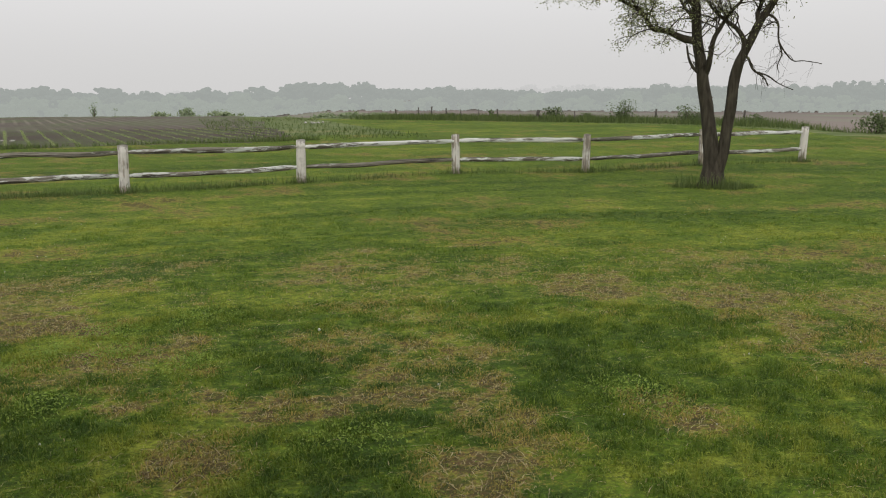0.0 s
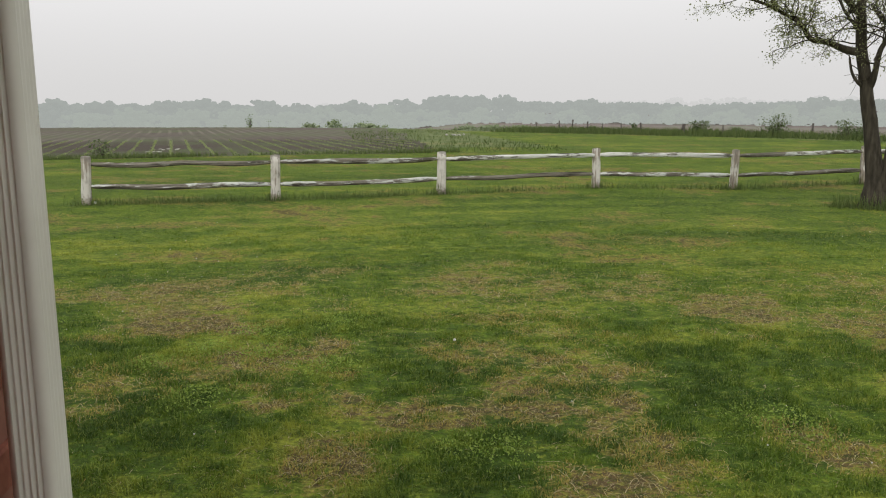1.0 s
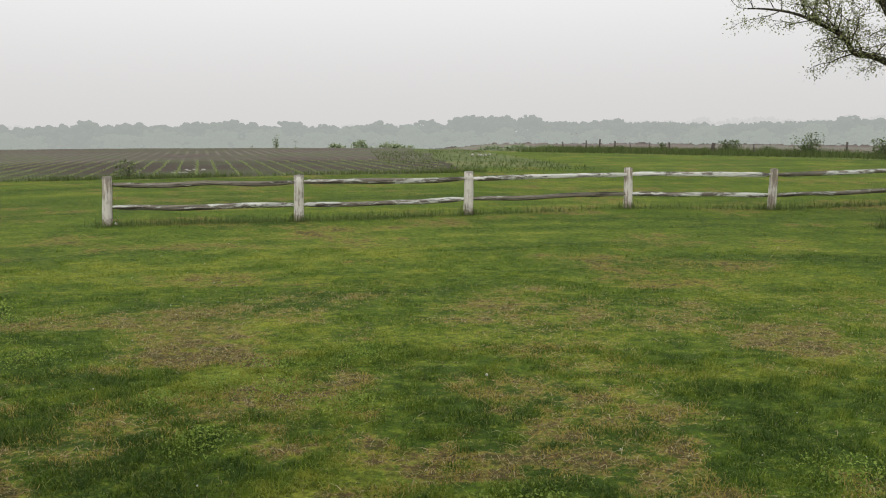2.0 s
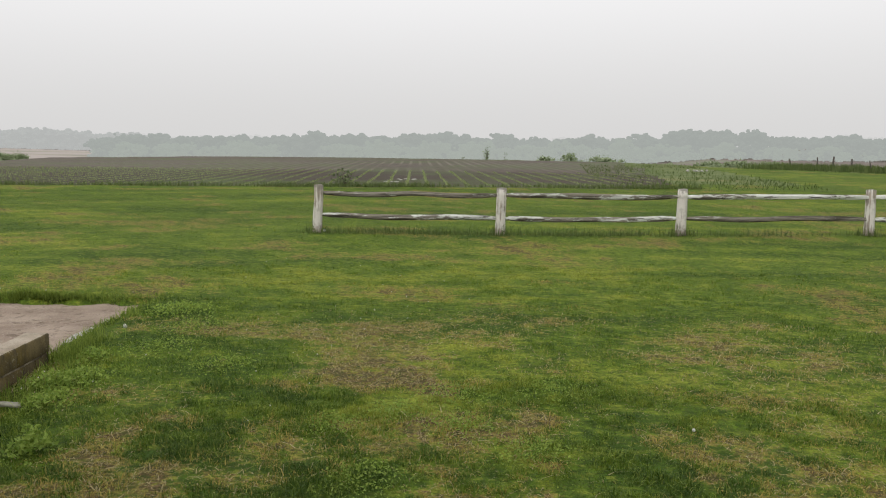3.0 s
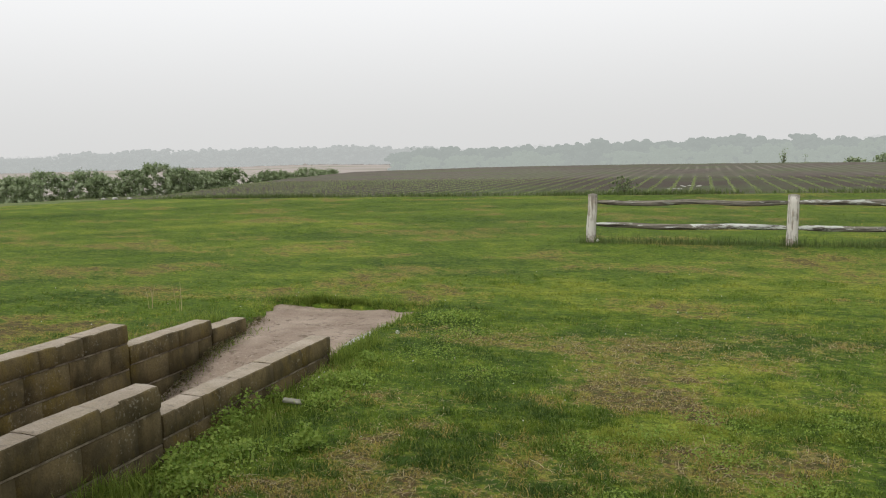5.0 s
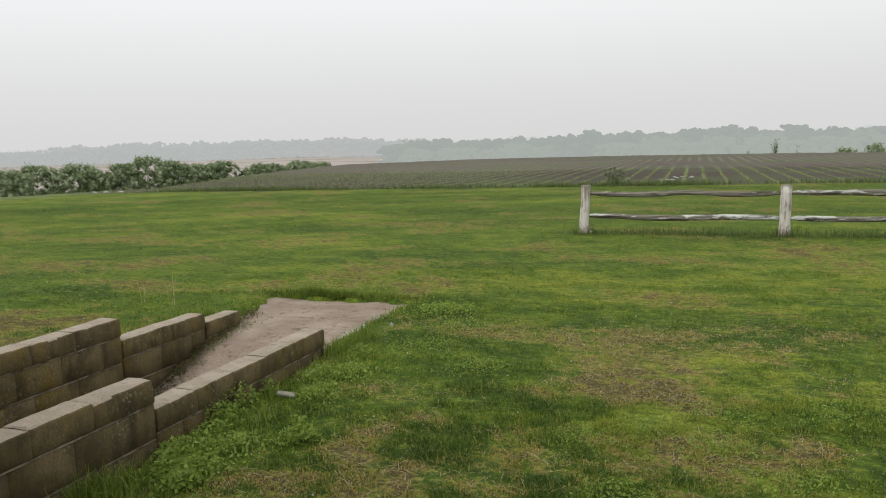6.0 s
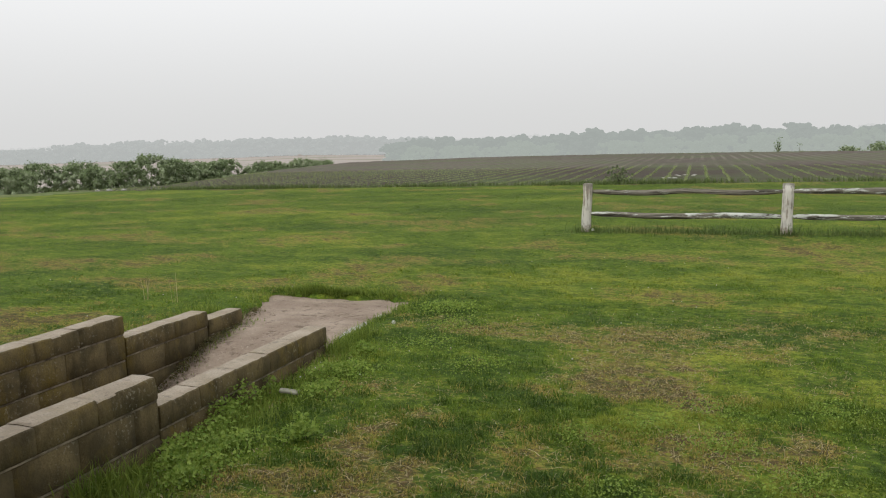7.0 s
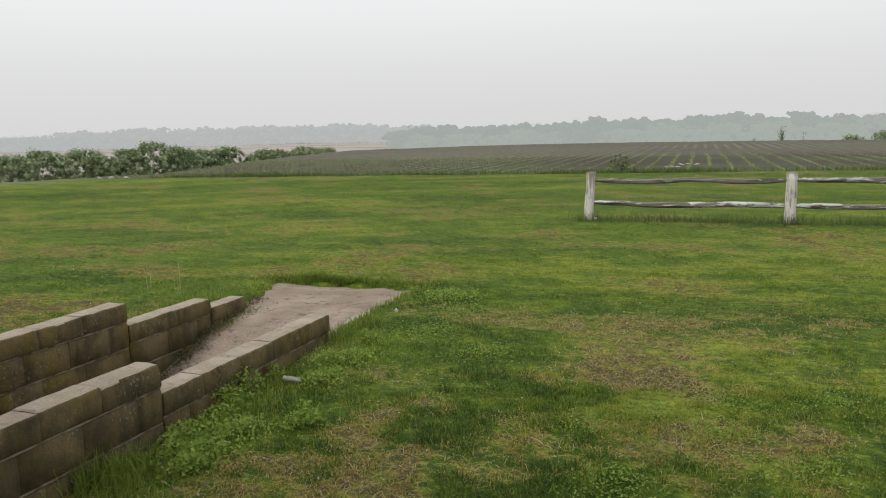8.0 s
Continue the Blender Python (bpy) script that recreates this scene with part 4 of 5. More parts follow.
def build_house():
    bm = bmesh.new()
    block(bm, HOUSE_X - 0.25, HOUSE_X - 0.012, -5.0, HOUSE_Y - 0.012, -0.3, 3.2, 0)
    wall = link("wall_east", bm, BRICK_PLAIN, "red brick side wall of the house", "wall", kind="structure")
    bm = bmesh.new()
    block(bm, -9.0, HOUSE_X - 0.27, HOUSE_Y - 0.25, HOUSE_Y - 0.02, -2.2, 3.2, 0)
    link("wall_north", bm, BRICK_PLAIN, "red brick back wall of the house", "wall", kind="structure")
    bm = bmesh.new()
    block(bm, -0.235, 0.0, 0.0, 0.2, 0.0, 0.065, 0.004)
    proto = bpy.data.meshes.new("brick")
    bm.to_mesh(proto), bm.free()
    proto.materials.append(BRICK)
    for c in range(28):
        for q in range(5):
            y1 = HOUSE_Y - q * 0.21 - (0.105 if c % 2 else 0)
            ob = new("brick", proto)
            ob.parent = wall
            ob.matrix_basis = pose(HOUSE_X, y1 - 0.2, c * 0.075 + 0.003)
    # Unseen overhang, added only to darken the downspout and the wall's foot.
    bm = bmesh.new()
    block(bm, -9.0, HOUSE_X + 0.33, -5.0, HOUSE_Y + 0.30, 2.95, 3.15, 0.01)
    link("eave", bm, WHITE_METAL, "unseen white eave added to shade the downspout and brick walls", "eave", kind="structure")
    return wall


build_house()


def build_downspout():
    """A fluted rectangular pipe held by straps."""
    spout = empty("downspout", (-0.496, 0.073, 0), "white fluted metal downspout on the brick house corner", "downspout")
    prof = []
    hx, hy = 0.030, 0.040

    def side(x0, y0, x1, y1, n, deep):
        d = Vector((x1 - x0, y1 - y0))
        nrm = Vector((d.y, -d.x)).normalized()
        for k in range(n):
            f = k / n
            rib = -deep * (0.5 - 0.5 * math.cos(2 * math.pi * f * 4)) if 0.06 < f < 0.94 else 0
            prof.append((x0 + d.x * f + nrm.x * rib, y0 + d.y * f + nrm.y * rib))

    c = 0.013
    for (x0, y0), (x1, y1) in (((-hx + c, -hy), (hx - c, -hy)), ((hx, -hy + c), (hx, hy - c)), ((hx - c, hy), (-hx + c, hy)), ((-hx, hy - c), (-hx, -hy + c))):
        side(x0, y0, x1, y1, 32, 0.0045 if y0 == y1 else 0.0012)
    bm = bmesh.new()
    rows = []
    for z in np.linspace(0.02, 3.0, 16):
        rows.append([bm.verts.new((x + 0.0015 * noise.noise(Vector((0, 1, z * 2))), y + 0.0015 * noise.noise(Vector((5, 1, z * 2))), z)) for x, y in prof])
    n = len(prof)
    for lo, hi in zip(rows, rows[1:]):
        for q in range(n):
            bm.faces.new((lo[q], lo[(q + 1) % n], hi[(q + 1) % n], hi[q])).smooth = True
    part("pipe", bm, WHITE_METAL, spout)


build_downspout()

# ---- pieces lying about ----
CHALK = make_plain("pale_stone", (0.30, 0.29, 0.25), (0.46, 0.45, 0.41), 9, bump=0.02)


def build_rock(x, y, size, seed, label, group, material=CHALK, flat=0.5):
    bm = bmesh.new()
    bmesh.ops.create_icosphere(bm, subdivisions=2, radius=1)
    for v in bm.verts:
        v.co *= 1 + 0.3 * noise.noise(v.co * 1.3 + Vector((seed * 3.7, 0, 0)))
        v.co = Vector((v.co.x * size, v.co.y * size * 0.8, v.co.z * size * flat))
    ob = link("stone", bm, material, label, "stone", group)
    ob.matrix_basis = pose(x, y, gz(x, y) + size * flat * 0.4, 0, 0, seed * 53)


rock_rng = random.Random(2)
for k in range(9):
    build_rock(8.0 + rock_rng.uniform(-0.6, 0.6), 49.2 + rock_rng.uniform(-0.6, 0.6), rock_rng.uniform(0.05, 0.14), k, "pale broken stone in a heap beyond the lawn", "heap of pale stones", flat=0.7)
for k in range(7):
    x = rock_rng.choice((-29.9, -35.6))
    build_rock(x + rock_rng.uniform(-0.9, 0.9), 25.7 + rock_rng.uniform(-0.3, 0.3), rock_rng.uniform(0.08, 0.2), 20 + k, "pale rubble lying at the lawn's edge", "rubble at the lawn's edge")
for k in range(8):
    build_rock(-6.7 + rock_rng.uniform(-0.6, 0.6), 33.6 + rock_rng.uniform(-2.0, 2.0), rock_rng.uniform(0.06, 0.15), 40 + k, "flat pale stone lying in the field rows", "stones in the field", flat=0.2)


SLAB = make_plain("weathered_slab", (0.17, 0.17, 0.125), (0.30, 0.29, 0.23), 25)


def build_slab():
    bm = bmesh.new()
    block(bm, -0.075, 0.075, -0.03, 0.03, 0.0, 0.018, 0.005, 0.02, 4)
    ob = link("stone_slab", bm, SLAB, "pale broken slab lying in the grass by the wall", "stone")
    ob.matrix_basis = pose(-3.24, 4.24, gz(-3.24, 4.24) + 0.03, 4, 6, 20)


build_slab()


def build_edging(s, w, long, wide, turn, seed):
    bm = bmesh.new()
    block(bm, -wide / 2, wide / 2, -long / 2, long / 2, -0.05, 0.012, 0.006, 0.015, seed)
    x, y = ramp_xy(s, w)
    ob = link("edging_stone", bm, CHALK, "pale flat stone sunk along the edge of the dirt pad", "stone", "edging stones")
    ob.matrix_basis = pose(x, y, float(ramp_z(s)) + 0.012, 2, -3, RAMP_TURN + turn)


for s, w, long, wide, turn in ((0.75, 0.16, 0.30, 0.10, 4), (1.06, 0.15, 0.26, 0.09, -5), (1.34, 0.15, 0.22, 0.08, 3)):
    build_edging(s, w, long, wide, turn, s * 11)


# ---- grass, weeds and crops ----
grng = np.random.default_rng(7)
WEED_LEAF = make_leaf("weed_leaf", (0.15, 0.245, 0.035), (0.31, 0.40, 0.08))
TALL_GRASS = make_leaf("tall_grass", (0.105, 0.165, 0.024), (0.26, 0.33, 0.06))
VERGE_GRASS = make_leaf("verge_grass", (0.070, 0.110, 0.030), (0.155, 0.195, 0.062))
SEEDLING = make_leaf("seedling_leaf", (0.22, 0.28, 0.10), (0.34, 0.40, 0.17))
STRAW_STEM = make_leaf("dry_stem", (0.30, 0.245, 0.12), (0.50, 0.43, 0.25))


def sector(n, r0, r1, az0=-62, az1=50):
    """Points spread evenly over a sector of the ground."""
    r = np.sqrt(grng.uniform(r0 * r0, r1 * r1, n))
    a = np.radians(grng.uniform(az0, az1, n))
    return r * np.sin(a), r * np.cos(a) - 1.0


def on_lawn(x, y):
    s, w = ramp_sw(x, y)
    walls = (s < 1.0) & (w > -0.01) & (w < 1.55)
    return (inside_ramp(x, y) < 0.02) & ~walls & (soil_zone(x, y) < 0.3) & ~((x < HOUSE_X + 0.05) & (y < HOUSE_Y + 0.02))


def blades(name, x, y, high, wide, material, label, bend=0.5, fine=True, flat=False):
    """One blade at each point: a bent, tapering strip."""
    n = len(x)
    z = height(x, y)
    a = grng.uniform(0, 2 * np.pi, n)
    la = grng.uniform(0, 2 * np.pi, n)
    lean = high * np.abs(grng.normal(0, bend, n))
    side = np.stack([np.cos(a), np.sin(a), np.zeros(n)], 1) * (wide / 2)[:, None]
    root = np.stack([x, y, z - 0.004], 1)
    out = np.stack([np.cos(la), np.sin(la), np.zeros(n)], 1) * lean[:, None]
    up = np.stack([np.zeros(n), np.zeros(n), high], 1)
    tip = root + out + up * np.clip(1.15 - lean / high * 0.5, 0.3, 1)[:, None]
    if fine:
        mid = root + out * 0.32 + up * 0.58
        v = np.stack([root - side, root + side, mid + side * 0.8, mid - side * 0.8, tip], 1).reshape(-1, 3)
        k = np.arange(n) * 5
        tri = np.concatenate([np.stack([k, k + 1, k + 2], 1), np.stack([k, k + 2, k + 3], 1), np.stack([k + 3, k + 2, k + 4], 1)])
        per = 5
    else:
        v = np.stack([root - side, root + side, tip], 1).reshape(-1, 3)
        k = np.arange(n) * 3
        tri = np.stack([k, k + 1, k + 2], 1)
        per = 3
    me = bpy.data.meshes.new(name)
    me.vertices.add(len(v))
    me.vertices.foreach_set("co", v.astype(np.float32).ravel())
    me.loops.add(len(tri) * 3)
    me.loops.foreach_set("vertex_index", tri.astype(np.int32).ravel())
    me.polygons.add(len(tri))
    me.polygons.foreach_set("loop_start", np.arange(0, len(tri) * 3, 3, dtype=np.int32))
    me.update(calc_edges=True)
    if material is BLADE:
        float_attr(me, "tone", np.repeat(tone(x, y), per))
        float_attr(me, "dry", np.repeat(dryness(x, y), per))
    me.materials.append(material)
    return tagged(new(name, me), label, "grass", kind="stuff")


def lawn_ring(r0, r1, density, wide, fine, label, tall=1.0):
    n = int(density * math.radians(112) / 2 * (r1 * r1 - r0 * r0))
    x, y = sector(n, r0, r1)
    d, l = dryness(x, y), lushness(x, y)
    clump = np.clip(0.45 + 2.6 * (fractal(x * 7, y * 8, 71, 3) - 0.5), 0, 1)
    keep = on_lawn(x, y) & (grng.random(n) < 1.05 - 0.45 * d) & (grng.random(n) < 0.22 + 1.5 * clump)
    x, y, d, l, clump = x[keep], y[keep], d[keep], l[keep], clump[keep]
    high = (0.007 + 0.035 * clump + 0.008 * l) * grng.uniform(0.6, 1.4, len(x)) * (1 - 0.45 * d) * tall
    blades("grass", x, y, high, wide * grng.uniform(0.7, 1.3, len(x)), BLADE, label, 1.35, fine)


lawn_ring(2.2, 6.2, 8000, 0.0044, True, "short uneven mown grass with dry patches underfoot")
lawn_ring(6.2, 11.5, 2600, 0.0078, False, "short mown grass of the middle lawn", 0.85)
lawn_ring(11.5, 31.0, 480, 0.018, False, "short mown grass of the far lawn", 0.55)


def strip(n, x, y, spread):
    k = grng.integers(0, len(x), n)
    return np.array(x)[k] + grng.normal(0, spread, n), np.array(y)[k] + grng.normal(0, spread, n)


# low clover and small leaves between the blades
n = 120000
x, y = sector(n, 2.2, 9.0)
keep = on_lawn(x, y) & (grng.random(n) < np.clip(1.7 * fractal(x * 2.5, y * 2.5, 73, 3) - 0.35, 0, 1)) & (grng.random(n) < 1.1 - 0.9 * dryness(x, y))
x, y = x[keep], y[keep]
v, f = leaf_cards(np.stack([x, y, height(x, y) + grng.uniform(0.006, 0.030, len(x))], 1), 0.0095, grng, 0.0, 1.35)
me = mesh_of("clover", v, f, BLADE)
float_attr(me, "tone", np.repeat(np.clip(tone(x, y) + 0.12, 0, 1), 4))
float_attr(me, "dry", np.repeat(dryness(x, y) * 0.7, 4))
tagged(new("clover", me), "low clover and small-leaved weeds among the mown grass", "clover", kind="stuff")

# straw and clippings lying on the turf
n = 95000
x, y = sector(n, 2.2, 8.5)
keep = on_lawn(x, y) & (grng.random(n) < 0.03 + 1.0 * dryness(x, y))
x, y = x[keep], y[keep]
blades("dry_clippings", x, y, grng.uniform(0.012, 0.03, len(x)), grng.uniform(0.0035, 0.0065, len(x)), STRAW_STEM, "dry straw-coloured clippings strewn on the lawn", 3.0, True)

# longer grass at the fence, the posts, the tree and the walls
px, py = [p[0] for p in POST_AT], [p[1] for p in POST_AT]
t = grng.random(8000)
fx = np.interp(t, np.linspace(0, 1, 7), px)
x, y = fx, np.interp(fx, px, py) + grng.normal(0, 0.13, len(fx))
keep = grng.random(len(x)) < 1.4 * fractal(x * 0.9, y * 0.9, 81, 2) * np.where(x < 1.5, 1.2, 0.6)
x, y = x[keep], y[keep]
blades("fence_grass", x, y, 0.04 + 0.15 * grng.random(len(x)) ** 2.5, grng.uniform(0.006, 0.012, len(x)), VERGE_GRASS, "longer dark grass left along the fence line", 0.5)
x, y = strip(1500, px, py, 0.13)
blades("post_grass", x, y, 0.05 + 0.19 * grng.random(len(x)) ** 2.5, grng.uniform(0.006, 0.012, len(x)), VERGE_GRASS, "tufts of tall grass round the fence posts", 0.5)
x, y = strip(1600, [TREE_X - 0.25, TREE_X + 0.2, TREE_X - 0.45, TREE_X, TREE_X + 0.4], [TREE_Y - 0.1, TREE_Y - 0.3, TREE_Y + 0.2, TREE_Y - 0.35, TREE_Y - 0.3], 0.14)
blades("tree_grass", x, y, 0.04 + 0.28 * grng.random(len(x)) ** 3 * np.clip(1.6 - np.hypot(x - TREE_X + 0.2, y - TREE_Y) * 1.6, 0.2, 1), grng.uniform(0.006, 0.011, len(x)), VERGE_GRASS, "tall uncut grass round the foot of the tree", 0.45)
s = grng.uniform(-3.4, 0.15, 6500)
w = -0.05 - np.abs(grng.normal(0.03, 0.26, len(s)))
x, y = ramp_xy(s, w)
keep = grng.random(len(x)) < 1.5 * fractal(x * 2.2, y * 2.2, 83, 2) - 0.1
x, y, w = x[keep], y[keep], w[keep]
blades("wall_grass", x, y, grng.uniform(0.04, 0.13, len(x)) * np.clip(1.1 + w, 0.4, 1), grng.uniform(0.004, 0.008, len(x)), TALL_GRASS, "rank grass growing against the block wall", 0.6)
x, y = strip(300, [-3.16, -3.08, -3.2], [2.66, 2.74, 2.56], 0.07)
blades("wall_grass", x, y, grng.uniform(0.10, 0.22, len(x)), grng.uniform(0.005, 0.008, len(x)), TALL_GRASS, "tall tussock of bluish grass against the wall", 0.55)
# turf overhanging the edges of the dirt pad and the far wall
x, y = grng.uniform(-6.6, -3.2, 60000), grng.uniform(4.2, 8.4, 60000)
d = inside_ramp(x, y)
s, w = ramp_sw(x, y)
keep = (d < 0.03) & (d > -0.14) & ((s > 0.15) | (w > 1.5)) & ((s > 0.95) | (w > 1.54) | (w < 0.9)) & (grng.random(len(x)) < 1.3 * fractal(x * 4, y * 4, 86, 2) - 0.2)
x, y = x[keep], y[keep]
blades("edge_grass", x, y, 0.02 + 0.07 * grng.random(len(x)) ** 2 * (0.4 + 1.2 * fractal(x * 3, y * 3, 85, 2)), grng.uniform(0.004, 0.009, len(x)), TALL_GRASS, "grass overhanging the edge of the dirt pad", 0.7)
s, w = grng.uniform(-1.6, 0.9, 2600), 1.54 + np.abs(grng.normal(0, 0.14, 2600))
x, y = ramp_xy(s, w)
blades("far_wall_grass", x, y, grng.uniform(0.08, 0.26, len(x)), grng.uniform(0.005, 0.009, len(x)), TALL_GRASS, "tall grass behind the far block wall", 0.5)
s, w = grng.uniform(-0.5, 1.1, 1500), 1.345 - np.abs(grng.normal(0, 0.07, 1500))
x, y = ramp_xy(s, w)
keep = grng.random(len(x)) < 1.5 * fractal(x * 4, y * 4, 88, 2) - 0.3
x, y = x[keep], y[keep]
blades("ramp_weeds", x, y, 0.06 + 0.06 * grng.random(len(x)), grng.uniform(0.005, 0.010, len(x)), TALL_GRASS, "small tufts of grass at the edge of the ramp", 0.9)
# lush tufts along the back edge of the pad
s = 2.33 + np.abs(grng.normal(0, 0.05, 2600))
w = np.interp(grng.random(2600), [0, 0.7, 1], [0.85, 1.75, 0.2]) + grng.normal(0, 0.04, 2600)
x, y = ramp_xy(s, w)
blades("pad_grass", x, y, grng.uniform(0.04, 0.10, len(x)) * (0.4 + fractal(x * 3, y * 3, 82, 2)), grng.uniform(0.005, 0.009, len(x)), TALL_GRASS, "thick grass along the back edge of the dirt pad", 0.6)
s, w = grng.uniform(-0.05, 0.7, 1500), 0.10 - np.abs(grng.normal(0, 0.12, 1500))
x, y = ramp_xy(s, w)
keep = on_lawn(x, y)
x, y = x[keep], y[keep]
blades("pad_grass", x, y, grng.uniform(0.05, 0.16, len(x)), grng.uniform(0.004, 0.008, len(x)), TALL_GRASS, "pale upright grass at the end of the low wall", 0.5)
# leaf litter and small weeds where the ramp meets the far wall
s = grng.uniform(-1.3, 1.5, 5200)
w = np.interp(s, [-1.3, 0.4, 1.5], [1.30, 1.33, 1.62]) - np.abs(grng.normal(0, 0.06, len(s)))
x, y = ramp_xy(s, w)
keep = grng.random(len(x)) < 1.1 * fractal(x * 5, y * 5, 84, 2) - 0.25
x, y, s = x[keep], y[keep], s[keep]
LITTER = make_leaf("leaf_litter", (0.075, 0.085, 0.03), (0.19, 0.15, 0.075))
v, f = leaf_cards(np.stack([x, y, ramp_z(s) + grng.uniform(0.005, 0.05, len(x))], 1), 0.016, grng, 0.1, 1.5)
tagged(new("leaf_litter", mesh_of("leaf_litter", v, f, LITTER)), "leaf litter and small weeds along the foot of the wall", "litter", kind="stuff")
# dead straw at the foot of the near wall
x, y = strip(900, [-3.04, -3.1, -3.5, -3.52, -3.0], [2.85, 2.95, 4.85, 4.6, 2.7], 0.09)
keep = ramp_sw(x, y)[1] < -0.02
x, y = x[keep], y[keep]
blades("dead_straw", x, y, grng.uniform(0.015, 0.04, len(x)), grng.uniform(0.003, 0.006, len(x)), STRAW_STEM, "dead brown straw matted at the foot of the wall", 3.0)
x, y = grng.uniform(1.5, 9.5, 5000), grng.uniform(29.5, 62, 5000)
keep = grng.random(len(x)) < 1.6 * fractal(x * 0.3, y * 0.3, 89, 2) - 0.3
x, y = x[keep], y[keep]
blades("rough_weeds", x, y, grng.uniform(0.06, 0.24, len(x)), grng.uniform(0.03, 0.06, len(x)), VERGE_GRASS, "rough weeds where the lawn meets the field", 0.7, False)
# verge of the field, weeds by the wire fence
x = grng.uniform(-42, 5, 16000)
y = np.interp(x, [-49, -32, -16, -4, 6.5], [22.7, 25.2, 27.0, 28.7, 29.6]) + np.abs(grng.normal(0, 0.55, len(x)))
keep = grng.random(len(x)) < 1.6 * fractal(x * 0.35, y * 0.35, 87, 2) - 0.25
x, y = x[keep], y[keep]
blades("verge_grass", x, y, grng.uniform(0.08, 0.24, len(x)), grng.uniform(0.02, 0.04, len(x)), VERGE_GRASS, "rough grass along the edge of the field", 0.5, False)
k = grng.random(22000)
x = np.interp(k, [0, 0.4, 0.75, 1], [13.5, 20, 26, 29]) + grng.normal(0, 0.9, len(k))
y = np.interp(k, [0, 0.4, 0.75, 1], [57.0, 49.0, 39.5, 24]) + grng.normal(0, 0.9, len(k))
blades("fence_weeds", x, y, grng.uniform(0.15, 0.55, len(x)), grng.uniform(0.03, 0.06, len(x)), VERGE_GRASS, "rank weeds along the old wire fence", 0.5, False)

# broad-leaved weeds: low mats of small leaves
MATS = [(-3.1, 3.1, 0.16, 0.15), (-2.85, 3.0, 0.16, 0.12), (-3.42, 3.85, 0.15, 0.20), (-3.36, 3.68, 0.14, 0.17), (-2.8, 2.85, 0.14, 0.10), (-2.62, 3.57, 0.07, 0.16), (-3.44, 4.25, 0.09, 0.12), (-2.95, 3.35, 0.18, 0.10), (-3.3, 5.25, 0.12, 0.09),
        (-3.1, 4.75, 0.2, 0.09), (-3.45, 6.9, 0.3, 0.08), (-3.0, 6.3, 0.3, 0.07), (-2.3, 5.2, 0.25, 0.05), (0.6, 2.5, 0.25, 0.05), (-0.1, 3.85, 0.2, 0.05), (-0.85, 3.4, 0.25, 0.05), (-3.4, 3.95, 0.16, 0.20), (-3.32, 3.75, 0.14, 0.14), (-3.1, 3.2, 0.20, 0.16), (-3.2, 3.5, 0.14, 0.14), (-3.0, 2.95, 0.15, 0.12), (-1.2, 4.1, 0.18, 0.05), (-0.6, 4.7, 0.28, 0.05), (-0.9, 4.35, 0.22, 0.05),
        (-3.25, 4.65, 0.18, 0.10), (-2.6, 3.5, 0.12, 0.12), (-2.95, 5.6, 0.3, 0.06), (0.0, 4.9, 0.3, 0.05), (-0.5, 4.2, 0.2, 0.05), (2.2, 2.6, 0.3, 0.05), (-3.05, 4.3, 0.18, 0.08)]
for mx, my, rad, tall in MATS:
    n = int((430 if tall > 0.07 else 420) * rad / 0.18)
    q = grng.normal(0, rad * 0.55, (n, 2))
    zz = height(mx + q[:, 0], my + q[:, 1]) + tall * np.clip(1 - (np.hypot(q[:, 0], q[:, 1]) / rad / 1.3) ** 2, 0.15, 1) * grng.uniform(0.25, 1.0, n)
    s, w = ramp_sw(mx + q[:, 0], my + q[:, 1])
    ok = w < -0.01
    v, f = leaf_cards(np.stack([mx + q[:, 0], my + q[:, 1], zz], 1)[ok], 0.021 if tall > 0.07 else 0.013, grng, -0.1, 1.3)
    tagged(new("weed_mat", mesh_of("weed_mat", v, f, WEED_LEAF)), "mat of small round-leaved green weeds in the grass", "weeds", kind="stuff")

# scattered clover blossoms and a dandelion clock
BLOSSOM = make_plain("white_blossom", (0.50, 0.50, 0.45), (0.60, 0.60, 0.55), 40)
bx, by = sector(240, 2.2, 12)
ok = on_lawn(bx, by) & (fractal(bx * 0.4, by * 0.4, 91, 2) > 0.5)
v, f = [], []
base = 0
for x, y in zip(bx[ok], by[ok]):
    bm = bmesh.new()
    bmesh.ops.create_icosphere(bm, subdivisions=1, radius=0.005)
    pts = np.array([q.co[:] for q in bm.verts])
    v.append(pts * grng.uniform(0.6, 1.2) + np.array([x, y, gz(x, y) + 0.045]))
    f += [[q.index + base for q in face.verts] for face in bm.faces]
    base += len(pts)
    bm.free()
tagged(new("clover_blossom", mesh_of("clover_blossom", np.concatenate(v), f, BLOSSOM)), "tiny white clover blossoms dotted over the lawn", "flowers", kind="stuff")


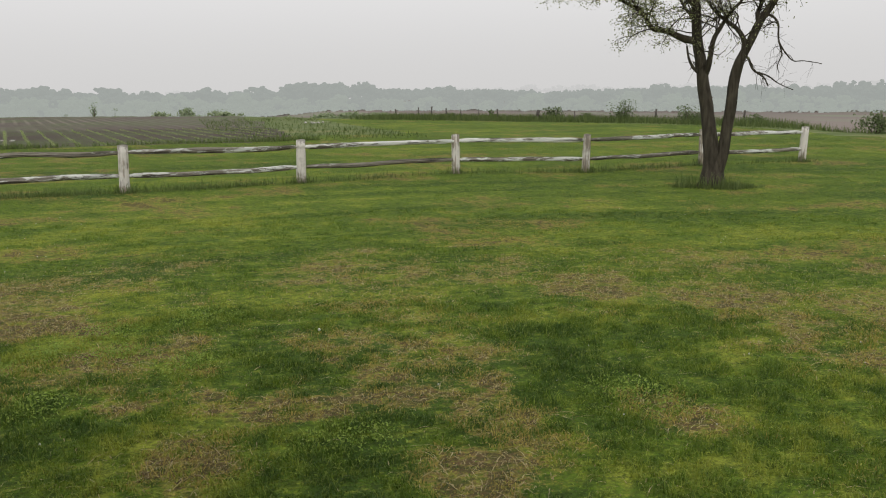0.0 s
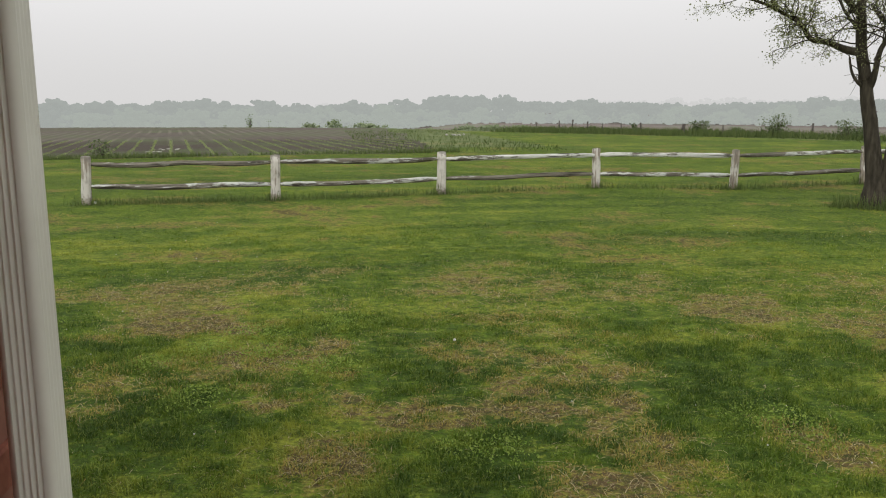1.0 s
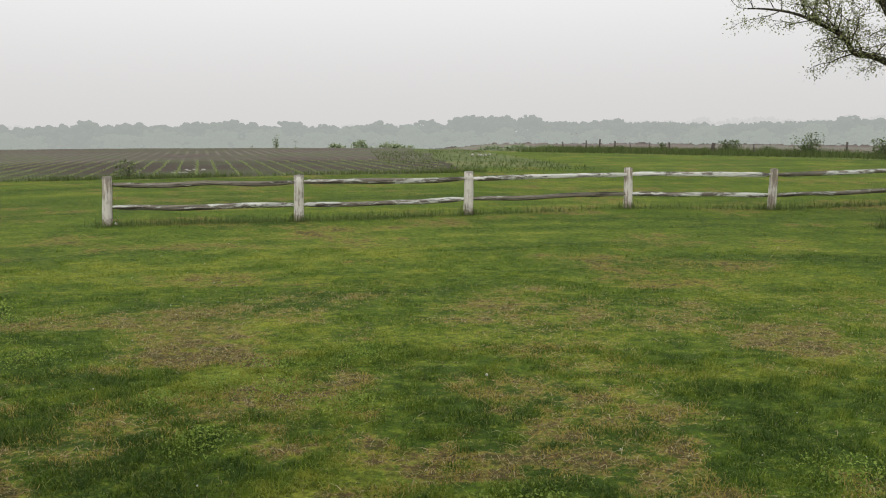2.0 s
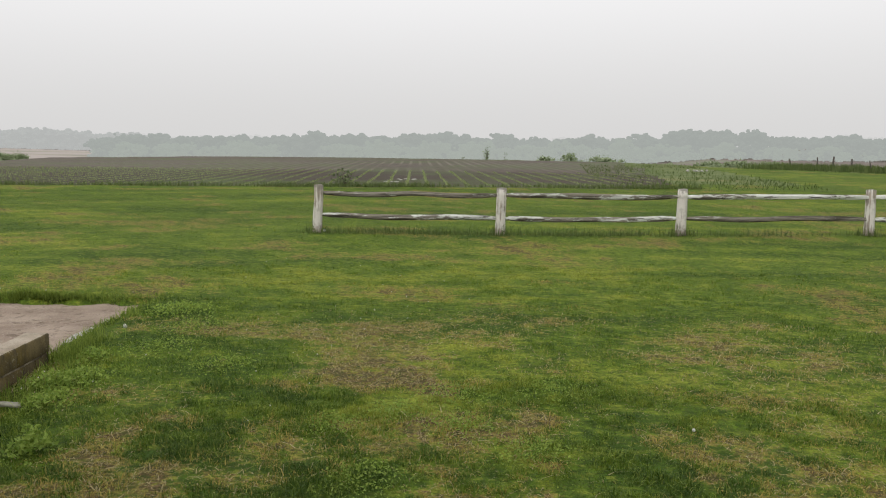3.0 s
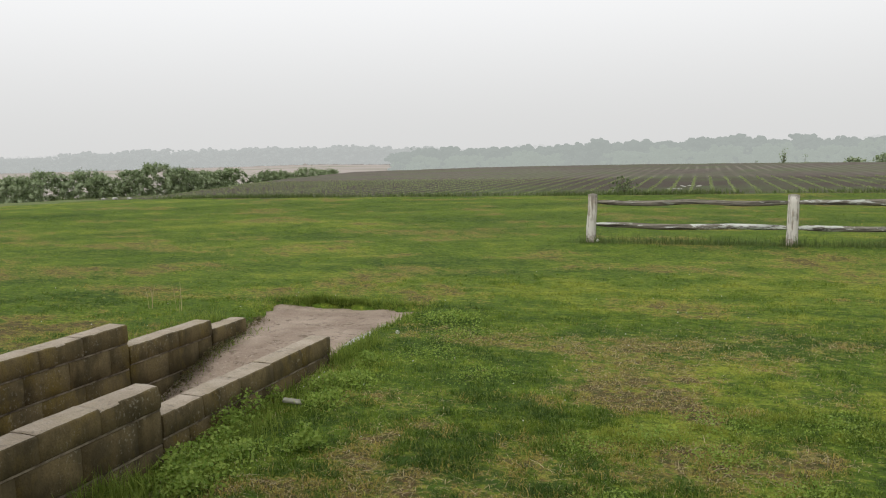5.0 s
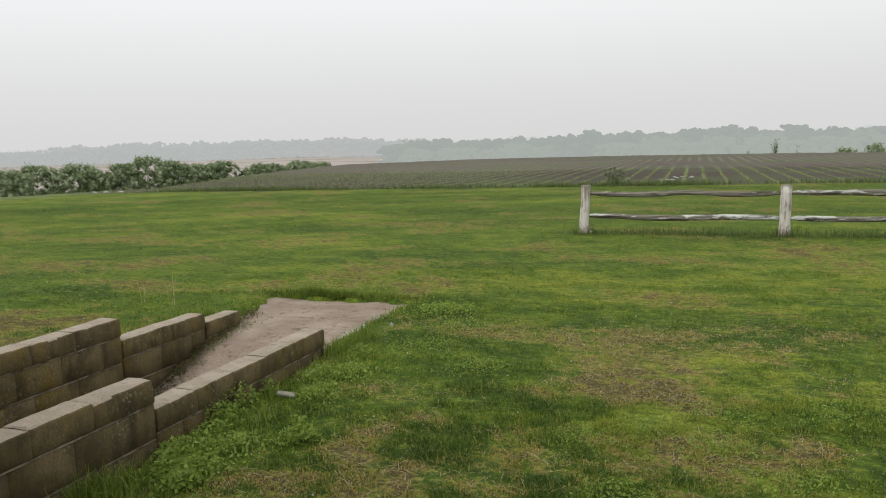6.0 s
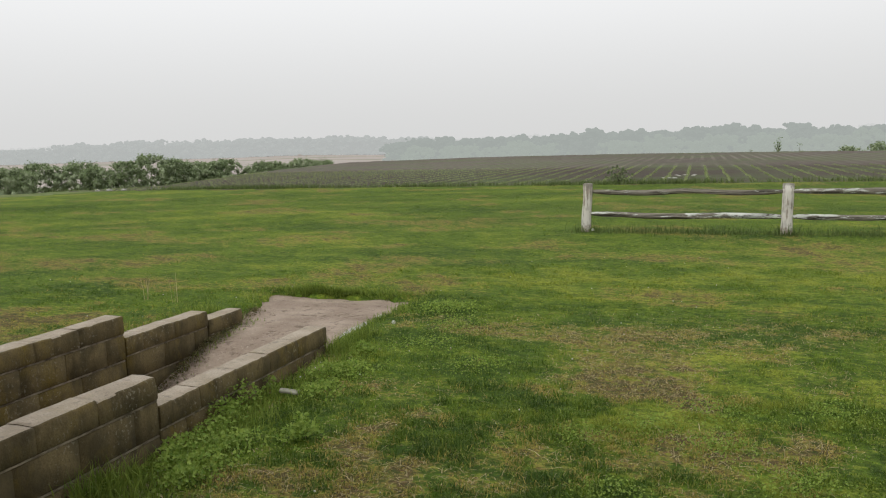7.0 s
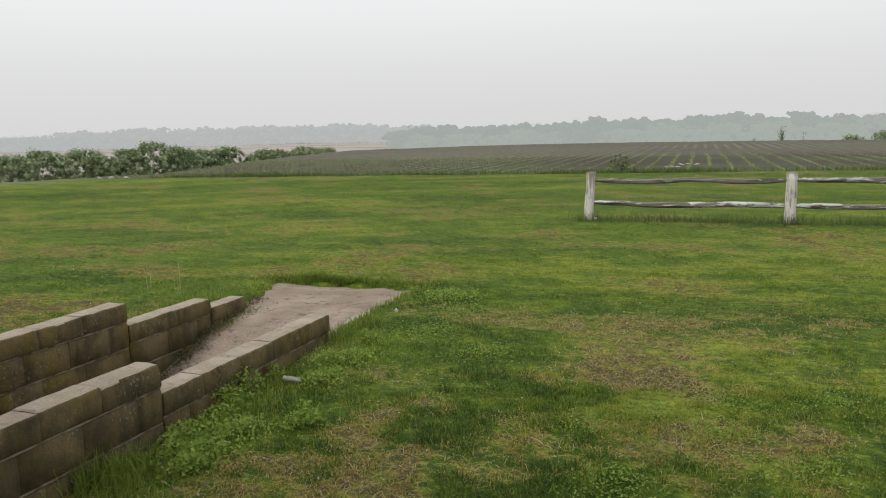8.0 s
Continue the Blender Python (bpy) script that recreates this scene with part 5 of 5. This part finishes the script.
def build_dandelion(x, y, tall, rad):
    plant = empty("dandelion", (x, y, gz(x, y)), "white dandelion seed head on a thin stem in the lawn", "flower", "dandelions")
    bm = bmesh.new()
    tube(bm, [(0, 0, -0.01), (0.004, 0.002, tall * 0.5), (0.002, 0, tall)], [0.0022, 0.002, 0.002], 5, 0, 0)
    part("stem", bm, WEED_LEAF, plant)
    bm = bmesh.new()
    rng = random.Random(3)
    for k in range(110):
        d = Vector((rng.gauss(0, 1), rng.gauss(0, 1), rng.gauss(0, 1))).normalized()
        p = Vector((0.002, 0, tall)) + d * rad
        o = d.orthogonal().normalized() * 0.0035
        e = d.cross(o)
        bm.faces.new([bm.verts.new(p + q) for q in (o, e, -o, -e)])
    part("seed_head", bm, BLOSSOM, plant, "fluffy white seed head")


for x, y, tall, rad in ((-3.42, 5.90, 0.10, 0.017), (0.75, 4.24, 0.040, 0.009), (-3.9, 13.2, 0.10, 0.022)):
    build_dandelion(x, y, tall, rad)

# seed-headed grass stalks behind the far wall
x, y = strip(7, [-6.78, -6.45, -6.4], [6.33, 6.35, 6.3], 0.04)
blades("grass_stalk", x, y, grng.uniform(0.22, 0.42, len(x)), grng.uniform(0.006, 0.010, len(x)), STRAW_STEM, "pale tall grass stalks standing in the lawn", 0.25)

# young crop in rows
ux, uy = math.sin(radians(-10)), math.cos(radians(-10))
pts = []
for row in np.arange(-52, 16, 0.76):
    along = np.arange(20, 56, 0.17)
    along = along + grng.uniform(-0.05, 0.05, len(along))
    x, y = row * uy + along * ux + grng.normal(0, 0.03, len(along)), -row * ux * 1.0 + along * uy
    ok = (soil_zone(x, y) > 0.4) & (y < 45 + 3 * lattice(x * 0.1, y * 0.0 + 2, 95)) & (grng.random(len(x)) < 0.9)
    pts.append(np.stack([x[ok], y[ok]], 1))
pts = np.concatenate(pts)
x, y = np.repeat(pts[:, 0], 4) + grng.normal(0, 0.018, len(pts) * 4), np.repeat(pts[:, 1], 4) + grng.normal(0, 0.03, len(pts) * 4)
blades("crop_rows", x, y, grng.uniform(0.04, 0.09, len(x)), grng.uniform(0.022, 0.042, len(x)), SEEDLING, "rows of young green crop in brown soil", 0.9, False)
